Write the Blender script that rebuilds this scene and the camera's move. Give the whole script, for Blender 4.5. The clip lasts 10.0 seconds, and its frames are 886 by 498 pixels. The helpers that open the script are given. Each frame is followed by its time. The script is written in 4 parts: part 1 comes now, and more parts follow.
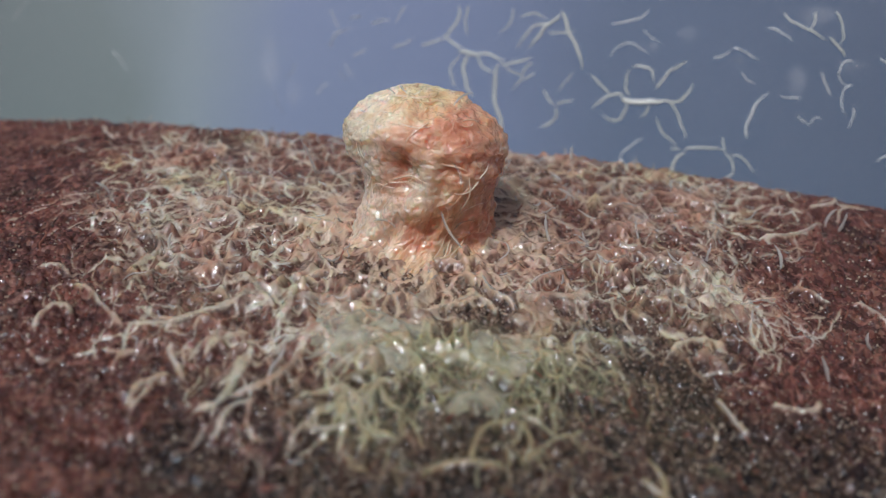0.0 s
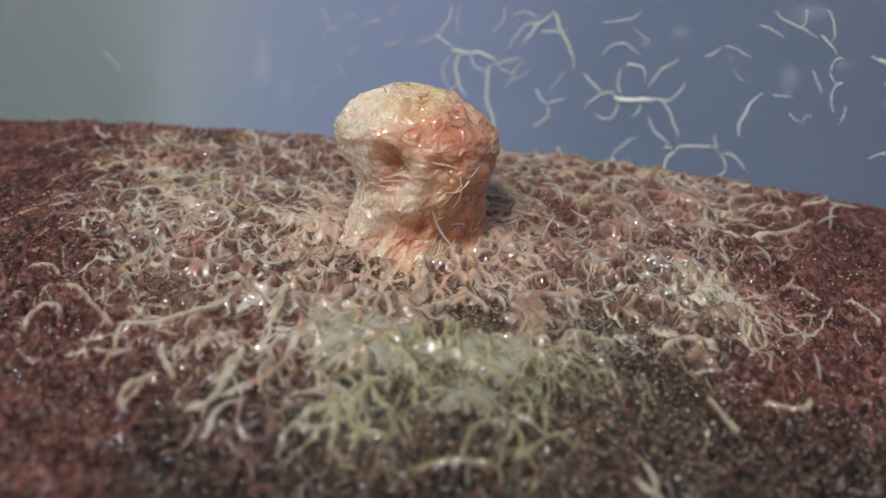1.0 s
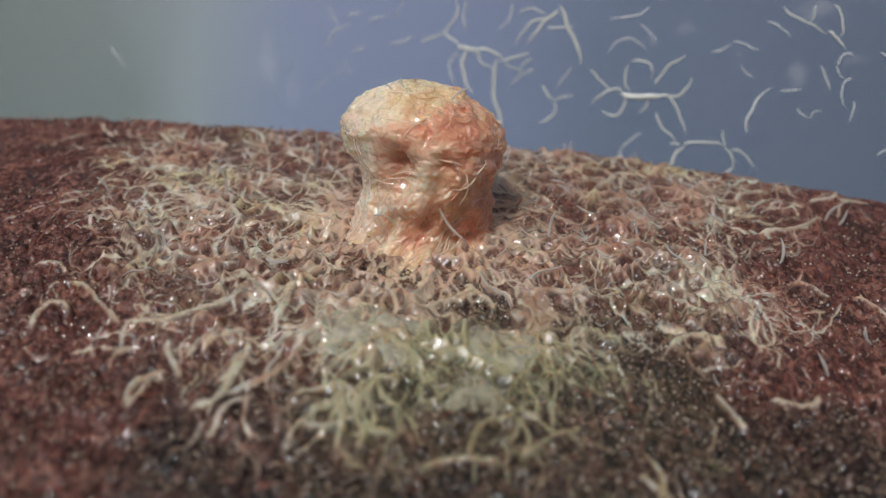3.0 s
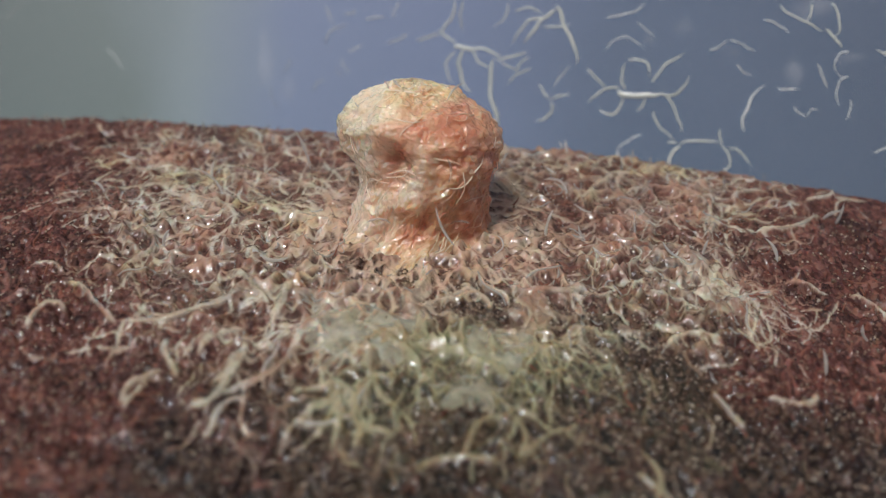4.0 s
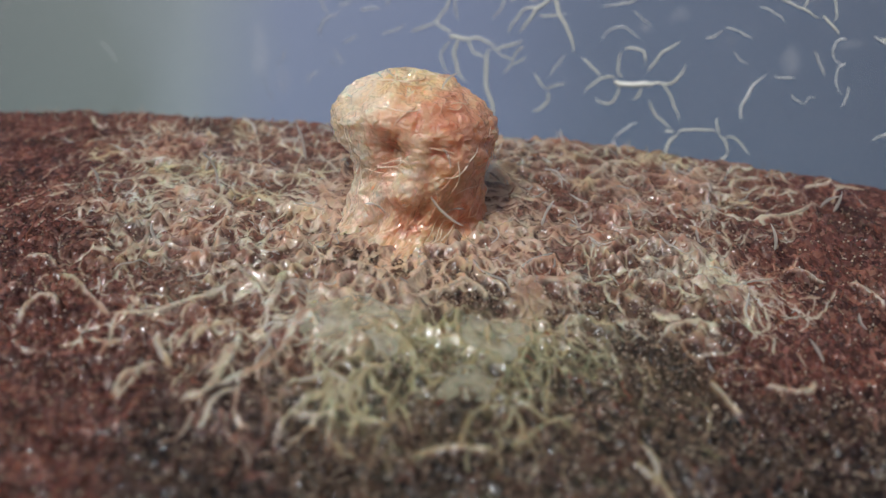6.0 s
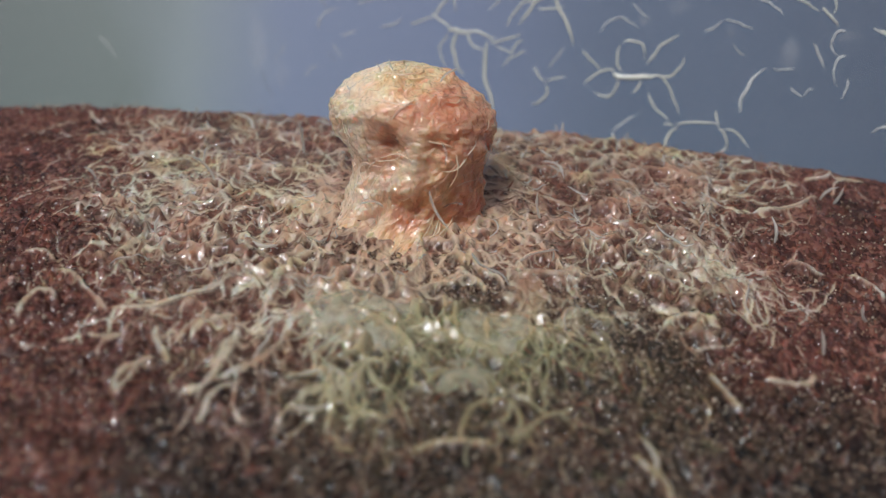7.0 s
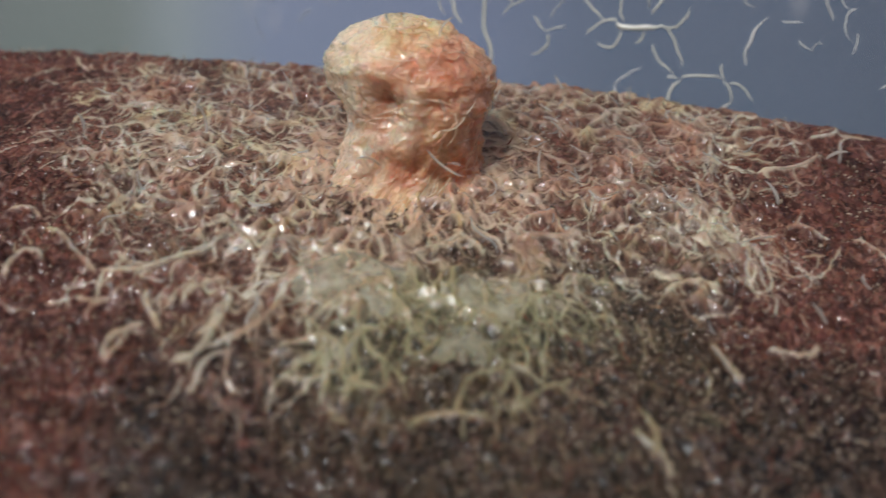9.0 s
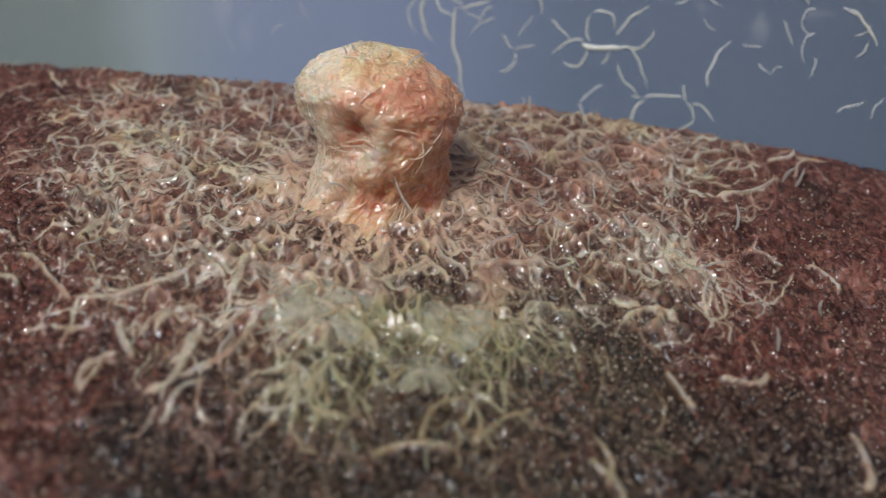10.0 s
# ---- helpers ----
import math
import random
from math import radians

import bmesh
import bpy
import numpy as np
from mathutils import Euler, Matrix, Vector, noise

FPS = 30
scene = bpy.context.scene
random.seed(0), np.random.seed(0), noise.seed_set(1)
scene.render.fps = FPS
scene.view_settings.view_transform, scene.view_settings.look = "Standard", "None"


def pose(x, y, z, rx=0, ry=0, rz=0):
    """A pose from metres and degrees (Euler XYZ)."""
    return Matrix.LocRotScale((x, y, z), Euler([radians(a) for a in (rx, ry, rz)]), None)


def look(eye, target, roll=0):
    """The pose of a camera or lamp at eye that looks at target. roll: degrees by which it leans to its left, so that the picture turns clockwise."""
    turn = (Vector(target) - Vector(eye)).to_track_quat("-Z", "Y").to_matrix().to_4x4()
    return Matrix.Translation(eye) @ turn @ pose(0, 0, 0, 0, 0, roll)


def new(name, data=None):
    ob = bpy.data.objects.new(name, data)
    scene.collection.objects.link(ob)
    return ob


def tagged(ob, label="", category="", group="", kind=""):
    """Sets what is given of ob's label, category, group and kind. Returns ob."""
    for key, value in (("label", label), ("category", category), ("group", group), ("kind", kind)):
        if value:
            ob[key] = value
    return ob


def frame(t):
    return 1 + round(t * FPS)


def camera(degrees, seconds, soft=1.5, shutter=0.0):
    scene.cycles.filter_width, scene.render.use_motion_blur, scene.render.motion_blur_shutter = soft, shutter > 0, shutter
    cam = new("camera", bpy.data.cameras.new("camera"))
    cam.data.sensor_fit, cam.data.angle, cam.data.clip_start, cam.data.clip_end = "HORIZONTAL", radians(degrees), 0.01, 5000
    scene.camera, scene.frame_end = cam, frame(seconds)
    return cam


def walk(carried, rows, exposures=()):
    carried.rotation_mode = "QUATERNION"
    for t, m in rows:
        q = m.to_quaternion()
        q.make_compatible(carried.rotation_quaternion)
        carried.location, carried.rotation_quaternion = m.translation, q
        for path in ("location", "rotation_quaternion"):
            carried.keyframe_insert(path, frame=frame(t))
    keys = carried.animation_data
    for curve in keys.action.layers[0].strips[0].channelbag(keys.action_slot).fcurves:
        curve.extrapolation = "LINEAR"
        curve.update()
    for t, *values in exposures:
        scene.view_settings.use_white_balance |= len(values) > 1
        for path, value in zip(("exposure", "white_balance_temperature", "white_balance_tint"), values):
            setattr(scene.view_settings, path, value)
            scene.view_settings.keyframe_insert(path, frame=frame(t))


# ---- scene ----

MM = 0.001
cam = camera(44.7, 10.0, soft=1.3, shutter=0.6)
cam.data.dof.use_dof = True
cam.data.dof.focus_distance = 0.0432
cam.data.dof.aperture_fstop = 46.0
METRES, EYE, TILT, LEAN, TURN = 0.0064, 0.0068, -8.0, 0.0, 0.0
ROWS = [
    (0, 0.0000, 0.0000, 0.0000, 0.00, -0.00, -0.00),
    (0.5, 0.0196, -0.0058, 0.0018, -0.35, -0.00, 0.04),
    (1, 0.0296, 0.0028, -0.0089, -0.19, 0.01, 0.17),
    (1.5, 0.0260, 0.0088, -0.0074, -0.19, -0.06, 0.15),
    (2, 0.0150, 0.0202, -0.0089, -0.15, -0.13, 0.14),
    (2.5, 0.0316, 0.0182, -0.0049, 0.20, -0.19, 0.23),
    (4, 0.0468, 0.0255, -0.0197, 0.14, -0.10, 0.44),
    (4.5, 0.0599, 0.0379, -0.0364, 0.04, -0.13, 0.58),
    (5, 0.0571, 0.0282, -0.0415, 0.01, -0.02, 0.68),
    (5.5, 0.0666, 0.0478, -0.0476, 0.07, -0.15, 0.74),
    (7, 0.0902, 0.0770, -0.0518, 0.20, -0.69, 0.98),
    (7.5, 0.0964, 0.0786, -0.0615, 0.06, -0.70, 0.95),
    (8, 0.0956, 0.0860, -0.0528, 0.15, -0.88, 0.90),
    (8.5, 0.0567, 0.1374, -0.0588, 0.52, -1.07, 0.59),
    (8.7, 0.0323, 0.2552, 0.0222, 0.83, -4.00, 0.22),
    (9, 0.0636, 0.2371, 0.1275, -0.18, -4.42, 0.44),
    (9.2, 0.0785, 0.2256, 0.2456, -1.07, -5.35, 0.04),
    (9.5, 0.1036, 0.1088, 0.5066, -1.53, -6.45, -0.29),
    (9.7, 0.1058, 0.0960, 0.4695, -1.80, -6.03, -0.17),
    (10, 0.1149, 0.0752, 0.4375, -1.46, -5.72, 0.05),
]
walk(cam, [(t, pose(0, 0, EYE, TILT, LEAN, TURN) @ pose(METRES * x, METRES * y, METRES * z, 90 + pitch, roll, yaw)) for t, x, y, z, yaw, pitch, roll in ROWS],
     exposures=[(0.0, -0.12, 5850, 10), (1.0, -0.12, 6080, 9), (2.0, -0.12, 6160, 8), (8.5, -0.12, 6160, 8), (9.0, -0.2, 6300, 9), (10.0, -0.2, 6150, 9)])

# ---- light ----
SUN_FROM = Vector((-0.24, -0.64, 0.73)).normalized()
world = bpy.data.worlds.new("daylight")
scene.world = world
world.use_nodes = True
wn = world.node_tree
wn.nodes.clear()
sky = wn.nodes.new("ShaderNodeTexSky")
sky.sky_type = "NISHITA"
sky.sun_disc = False
sky.air_density, sky.dust_density, sky.ozone_density = 0.35, 4.0, 0.0
sky.sun_elevation = math.asin(SUN_FROM.z)
sky.sun_rotation = math.atan2(SUN_FROM.x, SUN_FROM.y)
bgn = wn.nodes.new("ShaderNodeBackground")
bgn.inputs["Strength"].default_value = 0.085
wout = wn.nodes.new("ShaderNodeOutputWorld")
wn.links.new(sky.outputs[0], bgn.inputs["Color"])
wn.links.new(bgn.outputs[0], wout.inputs["Surface"])
sun = new("sun", bpy.data.lights.new("sun", "SUN"))
sun.data.energy = 1.95
sun.data.angle = radians(9)
sun.data.color = (0.97, 0.99, 1.0)
sun.matrix_world = look(SUN_FROM * 0.3, (0, 0, 0))


# ---- materials ----
def material(name):
    m = bpy.data.materials.new(name)
    m.use_nodes = True
    nt = m.node_tree
    return m, nt, nt.nodes["Principled BSDF"]


def node(nt, kind, links=(), **values):
    n = nt.nodes.new(kind)
    for key, value in values.items():
        n.inputs[key.replace("_", " ")].default_value = value
    for socket, source in links:
        nt.links.new(source, n.inputs[socket])
    return n


def ramp(nt, source, stops):
    n = nt.nodes.new("ShaderNodeValToRGB")
    e = n.color_ramp.elements
    while len(e) < len(stops):
        e.new(0.5)
    for k, (at, colour) in zip(e, stops):
        k.position, k.color = at, (*colour, 1) if len(colour) == 3 else colour
    nt.links.new(source, n.inputs[0])
    return n.outputs[0]


def mix(nt, factor, a, b, how="MIX"):
    n = nt.nodes.new("ShaderNodeMix")
    n.data_type, n.blend_type = "RGBA", how
    for socket, value in ((0, factor), (6, a), (7, b)):
        if isinstance(value, (int, float)):
            n.inputs[socket].default_value = value
        elif isinstance(value, tuple):
            n.inputs[socket].default_value = (*value, 1)
        else:
            nt.links.new(value, n.inputs[socket])
    return n.outputs[2]


def place(nt):
    return nt.nodes.new("ShaderNodeNewGeometry").outputs["Position"]


def noise_of(nt, where, mm, detail=3.0, rough=0.55):
    n = node(nt, "ShaderNodeTexNoise", [("Vector", where)], Scale=1000.0 / mm, Detail=detail, Roughness=rough)
    return n.outputs["Fac"]


def field(nt, name):
    n = nt.nodes.new("ShaderNodeAttribute")
    n.attribute_name = name
    return n.outputs["Fac"]


def bump(nt, bsdf, height, mm, strength=0.6):
    b = node(nt, "ShaderNodeBump", [("Height", height)], Strength=strength, Distance=mm * MM)
    nt.links.new(b.outputs[0], bsdf.inputs["Normal"])
    return b.outputs[0]


def wet(bsdf, rough=0.22, sub=0.0, radius=(1.0, 0.45, 0.25), scale=0.35, ior=1.5):
    bsdf.inputs["Roughness"].default_value = rough
    bsdf.inputs["IOR"].default_value = ior
    bsdf.inputs["Specular IOR Level"].default_value = 1.0
    if sub:
        bsdf.inputs["Subsurface Weight"].default_value = sub
        bsdf.inputs["Subsurface Radius"].default_value = radius
        bsdf.inputs["Subsurface Scale"].default_value = scale * MM


def flesh_material():
    m, nt, b = material("rotting_flesh")
    p = place(nt)
    fine, mid, wide = noise_of(nt, p, 0.16, 4.0), noise_of(nt, p, 1.3, 6.0, 0.65), noise_of(nt, p, 5.0)
    red = ramp(nt, mid, [(0.3, (0.048, 0.014, 0.010)), (0.5, (0.110, 0.037, 0.027)), (0.68, (0.19, 0.078, 0.057))])
    brown = ramp(nt, mid, [(0.3, (0.005, 0.003, 0.002)), (0.5, (0.012, 0.007, 0.004)), (0.68, (0.030, 0.019, 0.011))])
    olive = ramp(nt, mid, [(0.3, (0.006, 0.005, 0.003)), (0.5, (0.022, 0.019, 0.010)), (0.68, (0.07, 0.060, 0.028))])
    under = mix(nt, field(nt, "brown"), red, brown)
    under = mix(nt, field(nt, "olive"), under, olive)
    grey = node(nt, "ShaderNodeMath", [(0, wide)])
    grey.operation = "MULTIPLY"
    grey.inputs[1].default_value = 0.5
    under = mix(nt, grey.outputs[0], under, (0.065, 0.046, 0.043))
    grains = node(nt, "ShaderNodeTexVoronoi", [("Vector", p)], Scale=1000.0 / 0.2, Randomness=1.0)
    shade = ramp(nt, grains.outputs["Color"], [(0.2, (0.4, 0.4, 0.4)), (0.5, (1.0, 1.0, 1.0)), (0.75, (1.8, 1.7, 1.6))])
    rot = node(nt, "ShaderNodeMath", [(0, field(nt, "brown")), (1, field(nt, "olive"))])
    rot.operation = "MAXIMUM"
    loose = node(nt, "ShaderNodeMapRange", [("Value", rot.outputs[0])], To_Min=0.8, To_Max=1.0)
    under = mix(nt, loose.outputs[0], under, shade, "MULTIPLY")
    under = mix(nt, ramp(nt, grains.outputs["Color"], [(0.72, (0, 0, 0)), (0.8, (0.3, 0.3, 0.3))]), under, (0.24, 0.17, 0.125))
    skin = ramp(nt, mid, [(0.3, (0.28, 0.135, 0.09)), (0.5, (0.38, 0.235, 0.17)), (0.7, (0.49, 0.37, 0.28))])
    thread = ramp(nt, mid, [(0.3, (0.44, 0.35, 0.23)), (0.5, (0.63, 0.55, 0.41)), (0.7, (0.85, 0.81, 0.71))])
    slime = mix(nt, field(nt, "strand"), skin, thread)
    hue = noise_of(nt, p, 2.6, 3.0)
    slime = mix(nt, ramp(nt, hue, [(0.35, (0.75, 0.75, 0.75)), (0.5, (0, 0, 0))]), slime, (0.50, 0.27, 0.18))
    slime = mix(nt, ramp(nt, hue, [(0.55, (0, 0, 0)), (0.7, (0.7, 0.7, 0.7))]), slime, (0.66, 0.55, 0.27))
    slime = mix(nt, field(nt, "olive"), slime, (0.40, 0.36, 0.205))
    slime = mix(nt, field(nt, "peach"), slime, (0.68, 0.47, 0.33))
    slime = mix(nt, field(nt, "rust"), slime, (0.31, 0.125, 0.092))
    c = mix(nt, field(nt, "slime"), under, slime)
    nt.links.new(c, b.inputs["Base Color"])
    wet(b, 0.3, 0.75, scale=0.3)
    coat = node(nt, "ShaderNodeMath", [(0, field(nt, "slime"))])
    coat.operation = "MULTIPLY"
    coat.inputs[1].default_value = 0.55
    nt.links.new(coat.outputs[0], b.inputs["Coat Weight"])
    b.inputs["Coat Roughness"].default_value = 0.06
    damp = node(nt, "ShaderNodeMapRange", [("Value", field(nt, "slime"))], To_Min=0.3, To_Max=1.0)
    nt.links.new(damp.outputs[0], b.inputs["Specular IOR Level"])
    nt.links.new(ramp(nt, fine, [(0.35, (0.04, 0.04, 0.04)), (0.65, (0.16, 0.16, 0.16))]), b.inputs["Roughness"])
    part = node(nt, "ShaderNodeMapRange", [("Value", field(nt, "slime"))], To_Min=0.6, To_Max=0.3)
    high = node(nt, "ShaderNodeMapRange", [("Value", grains.outputs["Distance"])], From_Max=0.8, To_Min=1.0, To_Max=0.0)
    bump(nt, b, mix(nt, part.outputs[0], mix(nt, 0.55, noise_of(nt, p, 0.3, 2.0), fine), high.outputs[0]), 0.09, 1.0)
    nt.links.new(b.inputs["Normal"].links[0].from_socket, b.inputs["Coat Normal"])
    calm = node(nt, "ShaderNodeMapRange", [("Value", rot.outputs[0])], To_Min=0.85, To_Max=1.0)
    nt.links.new(calm.outputs[0], b.inputs["Normal"].links[0].from_node.inputs["Strength"])
    return m


def worm_material(name, low, mid, high, rough=0.2, clear=0.0, lone=0.0, through_light=0.45, relief_mm=0.03, grainy=0.7, span=0.25):
    m, nt, b = material(name)
    p = place(nt)
    g = nt.nodes.new("ShaderNodeNewGeometry")
    grain = noise_of(nt, p, 1.1, 4.0)
    vary = mix(nt, grainy, g.outputs["Random Per Island"], grain)
    c = ramp(nt, vary, [(0.5 - span, low), (0.5, mid), (0.5 + span, high)])
    nt.links.new(c, b.inputs["Base Color"])
    wet(b, rough)
    bump(nt, b, noise_of(nt, p, 0.28, 2.0), relief_mm, 1.0)
    if clear:
        glow = node(nt, "ShaderNodeBsdfTranslucent", [("Color", c)])
        soft = nt.nodes.new("ShaderNodeMixShader")
        soft.inputs[0].default_value = through_light
        nt.links.new(b.outputs[0], soft.inputs[1])
        nt.links.new(glow.outputs[0], soft.inputs[2])
        t = node(nt, "ShaderNodeBsdfTransparent")
        s = nt.nodes.new("ShaderNodeMixShader")
        who = nt.nodes.new("ShaderNodeObjectInfo")
        thin = node(nt, "ShaderNodeMapRange", [("Value", who.outputs["Random"])], To_Min=clear, To_Max=clear + lone)
        nt.links.new(thin.outputs[0], s.inputs[0])
        nt.links.new(soft.outputs[0], s.inputs[1])
        nt.links.new(t.outputs[0], s.inputs[2])
        nt.links.new(s.outputs[0], nt.nodes["Material Output"].inputs["Surface"])
    return m


def tower_material(name, rough, sub, deep, relief_mm):
    """Wet worm mass: peach, with cream, milky and deep red regions that also carry painted light and shade, and a fine
    strand relief.
    """
    m, nt, b = material(name)
    p = place(nt)
    g = nt.nodes.new("ShaderNodeNewGeometry")
    vary = mix(nt, 0.75, g.outputs["Random Per Island"], noise_of(nt, p, 0.7, 4.0))
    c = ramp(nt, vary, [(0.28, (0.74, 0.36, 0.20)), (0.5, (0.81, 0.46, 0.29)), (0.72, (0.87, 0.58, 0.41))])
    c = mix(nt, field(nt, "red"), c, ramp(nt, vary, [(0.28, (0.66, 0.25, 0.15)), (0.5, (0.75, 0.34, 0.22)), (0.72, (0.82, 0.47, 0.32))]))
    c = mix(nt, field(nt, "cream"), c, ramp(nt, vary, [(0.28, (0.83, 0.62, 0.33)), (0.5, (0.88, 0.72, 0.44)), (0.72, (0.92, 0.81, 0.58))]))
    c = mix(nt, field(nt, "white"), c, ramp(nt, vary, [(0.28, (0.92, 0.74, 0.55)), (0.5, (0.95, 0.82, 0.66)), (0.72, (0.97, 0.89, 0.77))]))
    nt.links.new(c, b.inputs["Base Color"])
    wet(b, rough, sub, (1.0, 0.65, 0.45), deep)
    bump(nt, b, mix(nt, 0.3, noise_of(nt, p, 0.11, 2.0), noise_of(nt, p, 0.35, 2.0)), relief_mm, 1.0)
    nt.links.new(b.inputs["Normal"].links[0].from_socket, b.inputs["Coat Normal"])
    b.inputs["Coat Weight"].default_value = 0.7
    b.inputs["Coat Roughness"].default_value = 0.05
    return m


def grain_material():
    m, nt, b = material("pulp_grain")
    g = nt.nodes.new("ShaderNodeNewGeometry")
    c = ramp(nt, g.outputs["Random Per Island"], [(0.0, (0.055, 0.03, 0.02)), (0.45, (0.14, 0.085, 0.055)), (0.8, (0.27, 0.185, 0.125)), (1.0, (0.52, 0.43, 0.32))])
    nt.links.new(c, b.inputs["Base Color"])
    wet(b, 0.07)
    return m


def film_material():
    m, nt, b = material("slime_film")
    p = place(nt)
    c = ramp(nt, noise_of(nt, p, 1.5, 4.0), [(0.3, (0.50, 0.45, 0.28)), (0.55, (0.66, 0.62, 0.45)), (0.75, (0.78, 0.76, 0.65))])
    nt.links.new(c, b.inputs["Base Color"])
    wet(b, 0.3, 0.2, scale=0.2)
    b.inputs["Specular IOR Level"].default_value = 0.3
    bump(nt, b, noise_of(nt, p, 0.16, 4.0), 0.12, 1.0)
    t = node(nt, "ShaderNodeBsdfTransparent")
    s = nt.nodes.new("ShaderNodeMixShader")
    nt.links.new(ramp(nt, noise_of(nt, p, 0.8, 4.0), [(0.3, (0.3, 0.3, 0.3)), (0.7, (0.9, 0.9, 0.9))]), s.inputs[0])
    nt.links.new(b.outputs[0], s.inputs[1])
    nt.links.new(t.outputs[0], s.inputs[2])
    nt.links.new(s.outputs[0], nt.nodes["Material Output"].inputs["Surface"])
    return m


def smear_material():
    """Dried slime smeared thinly over clear plastic."""
    m, nt, b = material("slime_smear")
    p = place(nt)
    b.inputs["Base Color"].default_value = (0.80, 0.80, 0.82, 1)
    b.inputs["Roughness"].default_value = 0.4
    t = node(nt, "ShaderNodeBsdfTransparent")
    s = nt.nodes.new("ShaderNodeMixShader")
    inner = node(nt, "ShaderNodeMath", [(0, field(nt, "thin")), (1, ramp(nt, noise_of(nt, p, 0.9, 3.0), [(0.35, (0.5, 0.5, 0.5)), (0.65, (1, 1, 1))]))])
    inner.operation = "MULTIPLY"
    nt.links.new(inner.outputs[0], s.inputs[0])
    nt.links.new(t.outputs[0], s.inputs[1])
    nt.links.new(b.outputs[0], s.inputs[2])
    nt.links.new(s.outputs[0], nt.nodes["Material Output"].inputs["Surface"])
    return m


def pane_material():
    m, nt, b = material("clear_plastic")
    b.inputs["Base Color"].default_value = (0.8, 0.82, 0.85, 1)
    wet(b, 0.25)
    t = node(nt, "ShaderNodeBsdfTransparent")
    s = nt.nodes.new("ShaderNodeMixShader")
    s.inputs[0].default_value = 0.96
    nt.links.new(b.outputs[0], s.inputs[1])
    nt.links.new(t.outputs[0], s.inputs[2])
    nt.links.new(s.outputs[0], nt.nodes["Material Output"].inputs["Surface"])
    return m


def distance_material():
    """Blurred daylit room beyond the wall of the box: pale on one side, blue to slate on the other."""
    m, nt, b = material("blurred_distance")
    p = place(nt)
    x = nt.nodes.new("ShaderNodeSeparateXYZ")
    nt.links.new(p, x.inputs[0])
    across = node(nt, "ShaderNodeMapRange", [("Value", x.outputs[0])], From_Min=-0.12, From_Max=0.12)
    soft = mix(nt, 0.09, across.outputs[0], noise_of(nt, p, 45.0, 3.0))
    c = ramp(nt, soft, [(0.0, (0.145, 0.16, 0.15)), (0.22, (0.195, 0.215, 0.205)), (0.285, (0.275, 0.30, 0.32)), (0.36, (0.225, 0.25, 0.36)),
                        (0.5, (0.19, 0.215, 0.325)), (0.66, (0.12, 0.145, 0.215)), (1.0, (0.08, 0.098, 0.145))])
    high = node(nt, "ShaderNodeMapRange", [("Value", x.outputs[2])], From_Min=-0.03, From_Max=0.05)
    c = mix(nt, high.outputs[0], mix(nt, 1.0, c, (0.78, 0.86, 0.84), "MULTIPLY"), c)
    e = node(nt, "ShaderNodeEmission", [("Color", c)], Strength=1.0)
    nt.links.new(e.outputs[0], nt.nodes["Material Output"].inputs["Surface"])
    return m


def side_material():
    m, nt, b = material("grey_plastic")
    p = place(nt)
    nt.links.new(ramp(nt, noise_of(nt, p, 25.0, 5.0), [(0.3, (0.48, 0.475, 0.46)), (0.7, (0.58, 0.575, 0.56))]), b.inputs["Base Color"])
    b.inputs["Roughness"].default_value = 0.5
    bump(nt, b, noise_of(nt, p, 3.0), 0.05, 0.3)
    return m


def table_material():
    m, nt, b = material("grey_table")
    p = place(nt)
    nt.links.new(ramp(nt, noise_of(nt, p, 12.0, 5.0), [(0.3, (0.16, 0.15, 0.14)), (0.7, (0.26, 0.25, 0.23))]), b.inputs["Base Color"])
    b.inputs["Roughness"].default_value = 0.6
    return m


FLESH, GRAIN, FILM = flesh_material(), grain_material(), film_material()
CREAM = worm_material("cream_worm", (0.62, 0.50, 0.35), (0.72, 0.62, 0.47), (0.80, 0.73, 0.60), rough=0.11, clear=0.5, lone=0.28)
WHITE = worm_material("white_worm", (0.76, 0.70, 0.60), (0.84, 0.80, 0.72), (0.88, 0.86, 0.82), rough=0.10, clear=0.36, lone=0.4)
YELLOW = worm_material("yellow_worm", (0.48, 0.43, 0.23), (0.58, 0.53, 0.31), (0.70, 0.65, 0.44), rough=0.11, clear=0.5, lone=0.28)
TOWER_WORM = tower_material("tower_worm", 0.08, 0.0, 0.0, 0.01)
TOWER_SKIN = tower_material("tower_skin", 0.09, 1.0, 0.6, 0.045)
RUST = worm_material("rust_worm", (0.17, 0.05, 0.03), (0.28, 0.10, 0.065), (0.40, 0.20, 0.13), rough=0.13, clear=0.2)
GLASSY = worm_material("wall_worm", (0.86, 0.87, 0.83), (0.90, 0.91, 0.88), (0.93, 0.94, 0.93), clear=0.03, lone=0.4, through_light=0.1)
KNOT = worm_material("knotted_wall_worm", (0.82, 0.81, 0.66), (0.88, 0.88, 0.78), (0.92, 0.92, 0.87), clear=0.06, lone=0.2, through_light=0.1)
FOLD = worm_material("slime_fold", (0.54, 0.49, 0.33), (0.66, 0.61, 0.44), (0.76, 0.73, 0.60), rough=0.28, clear=0.55, lone=0.2, through_light=0.1)
SMEAR = smear_material()
FAINT = worm_material("faint_wall_worm", (0.84, 0.84, 0.80), (0.88, 0.88, 0.84), (0.9, 0.9, 0.87), clear=0.55, lone=0.2, through_light=0.1)


# ---- geometry helpers ----
TABLES = {}


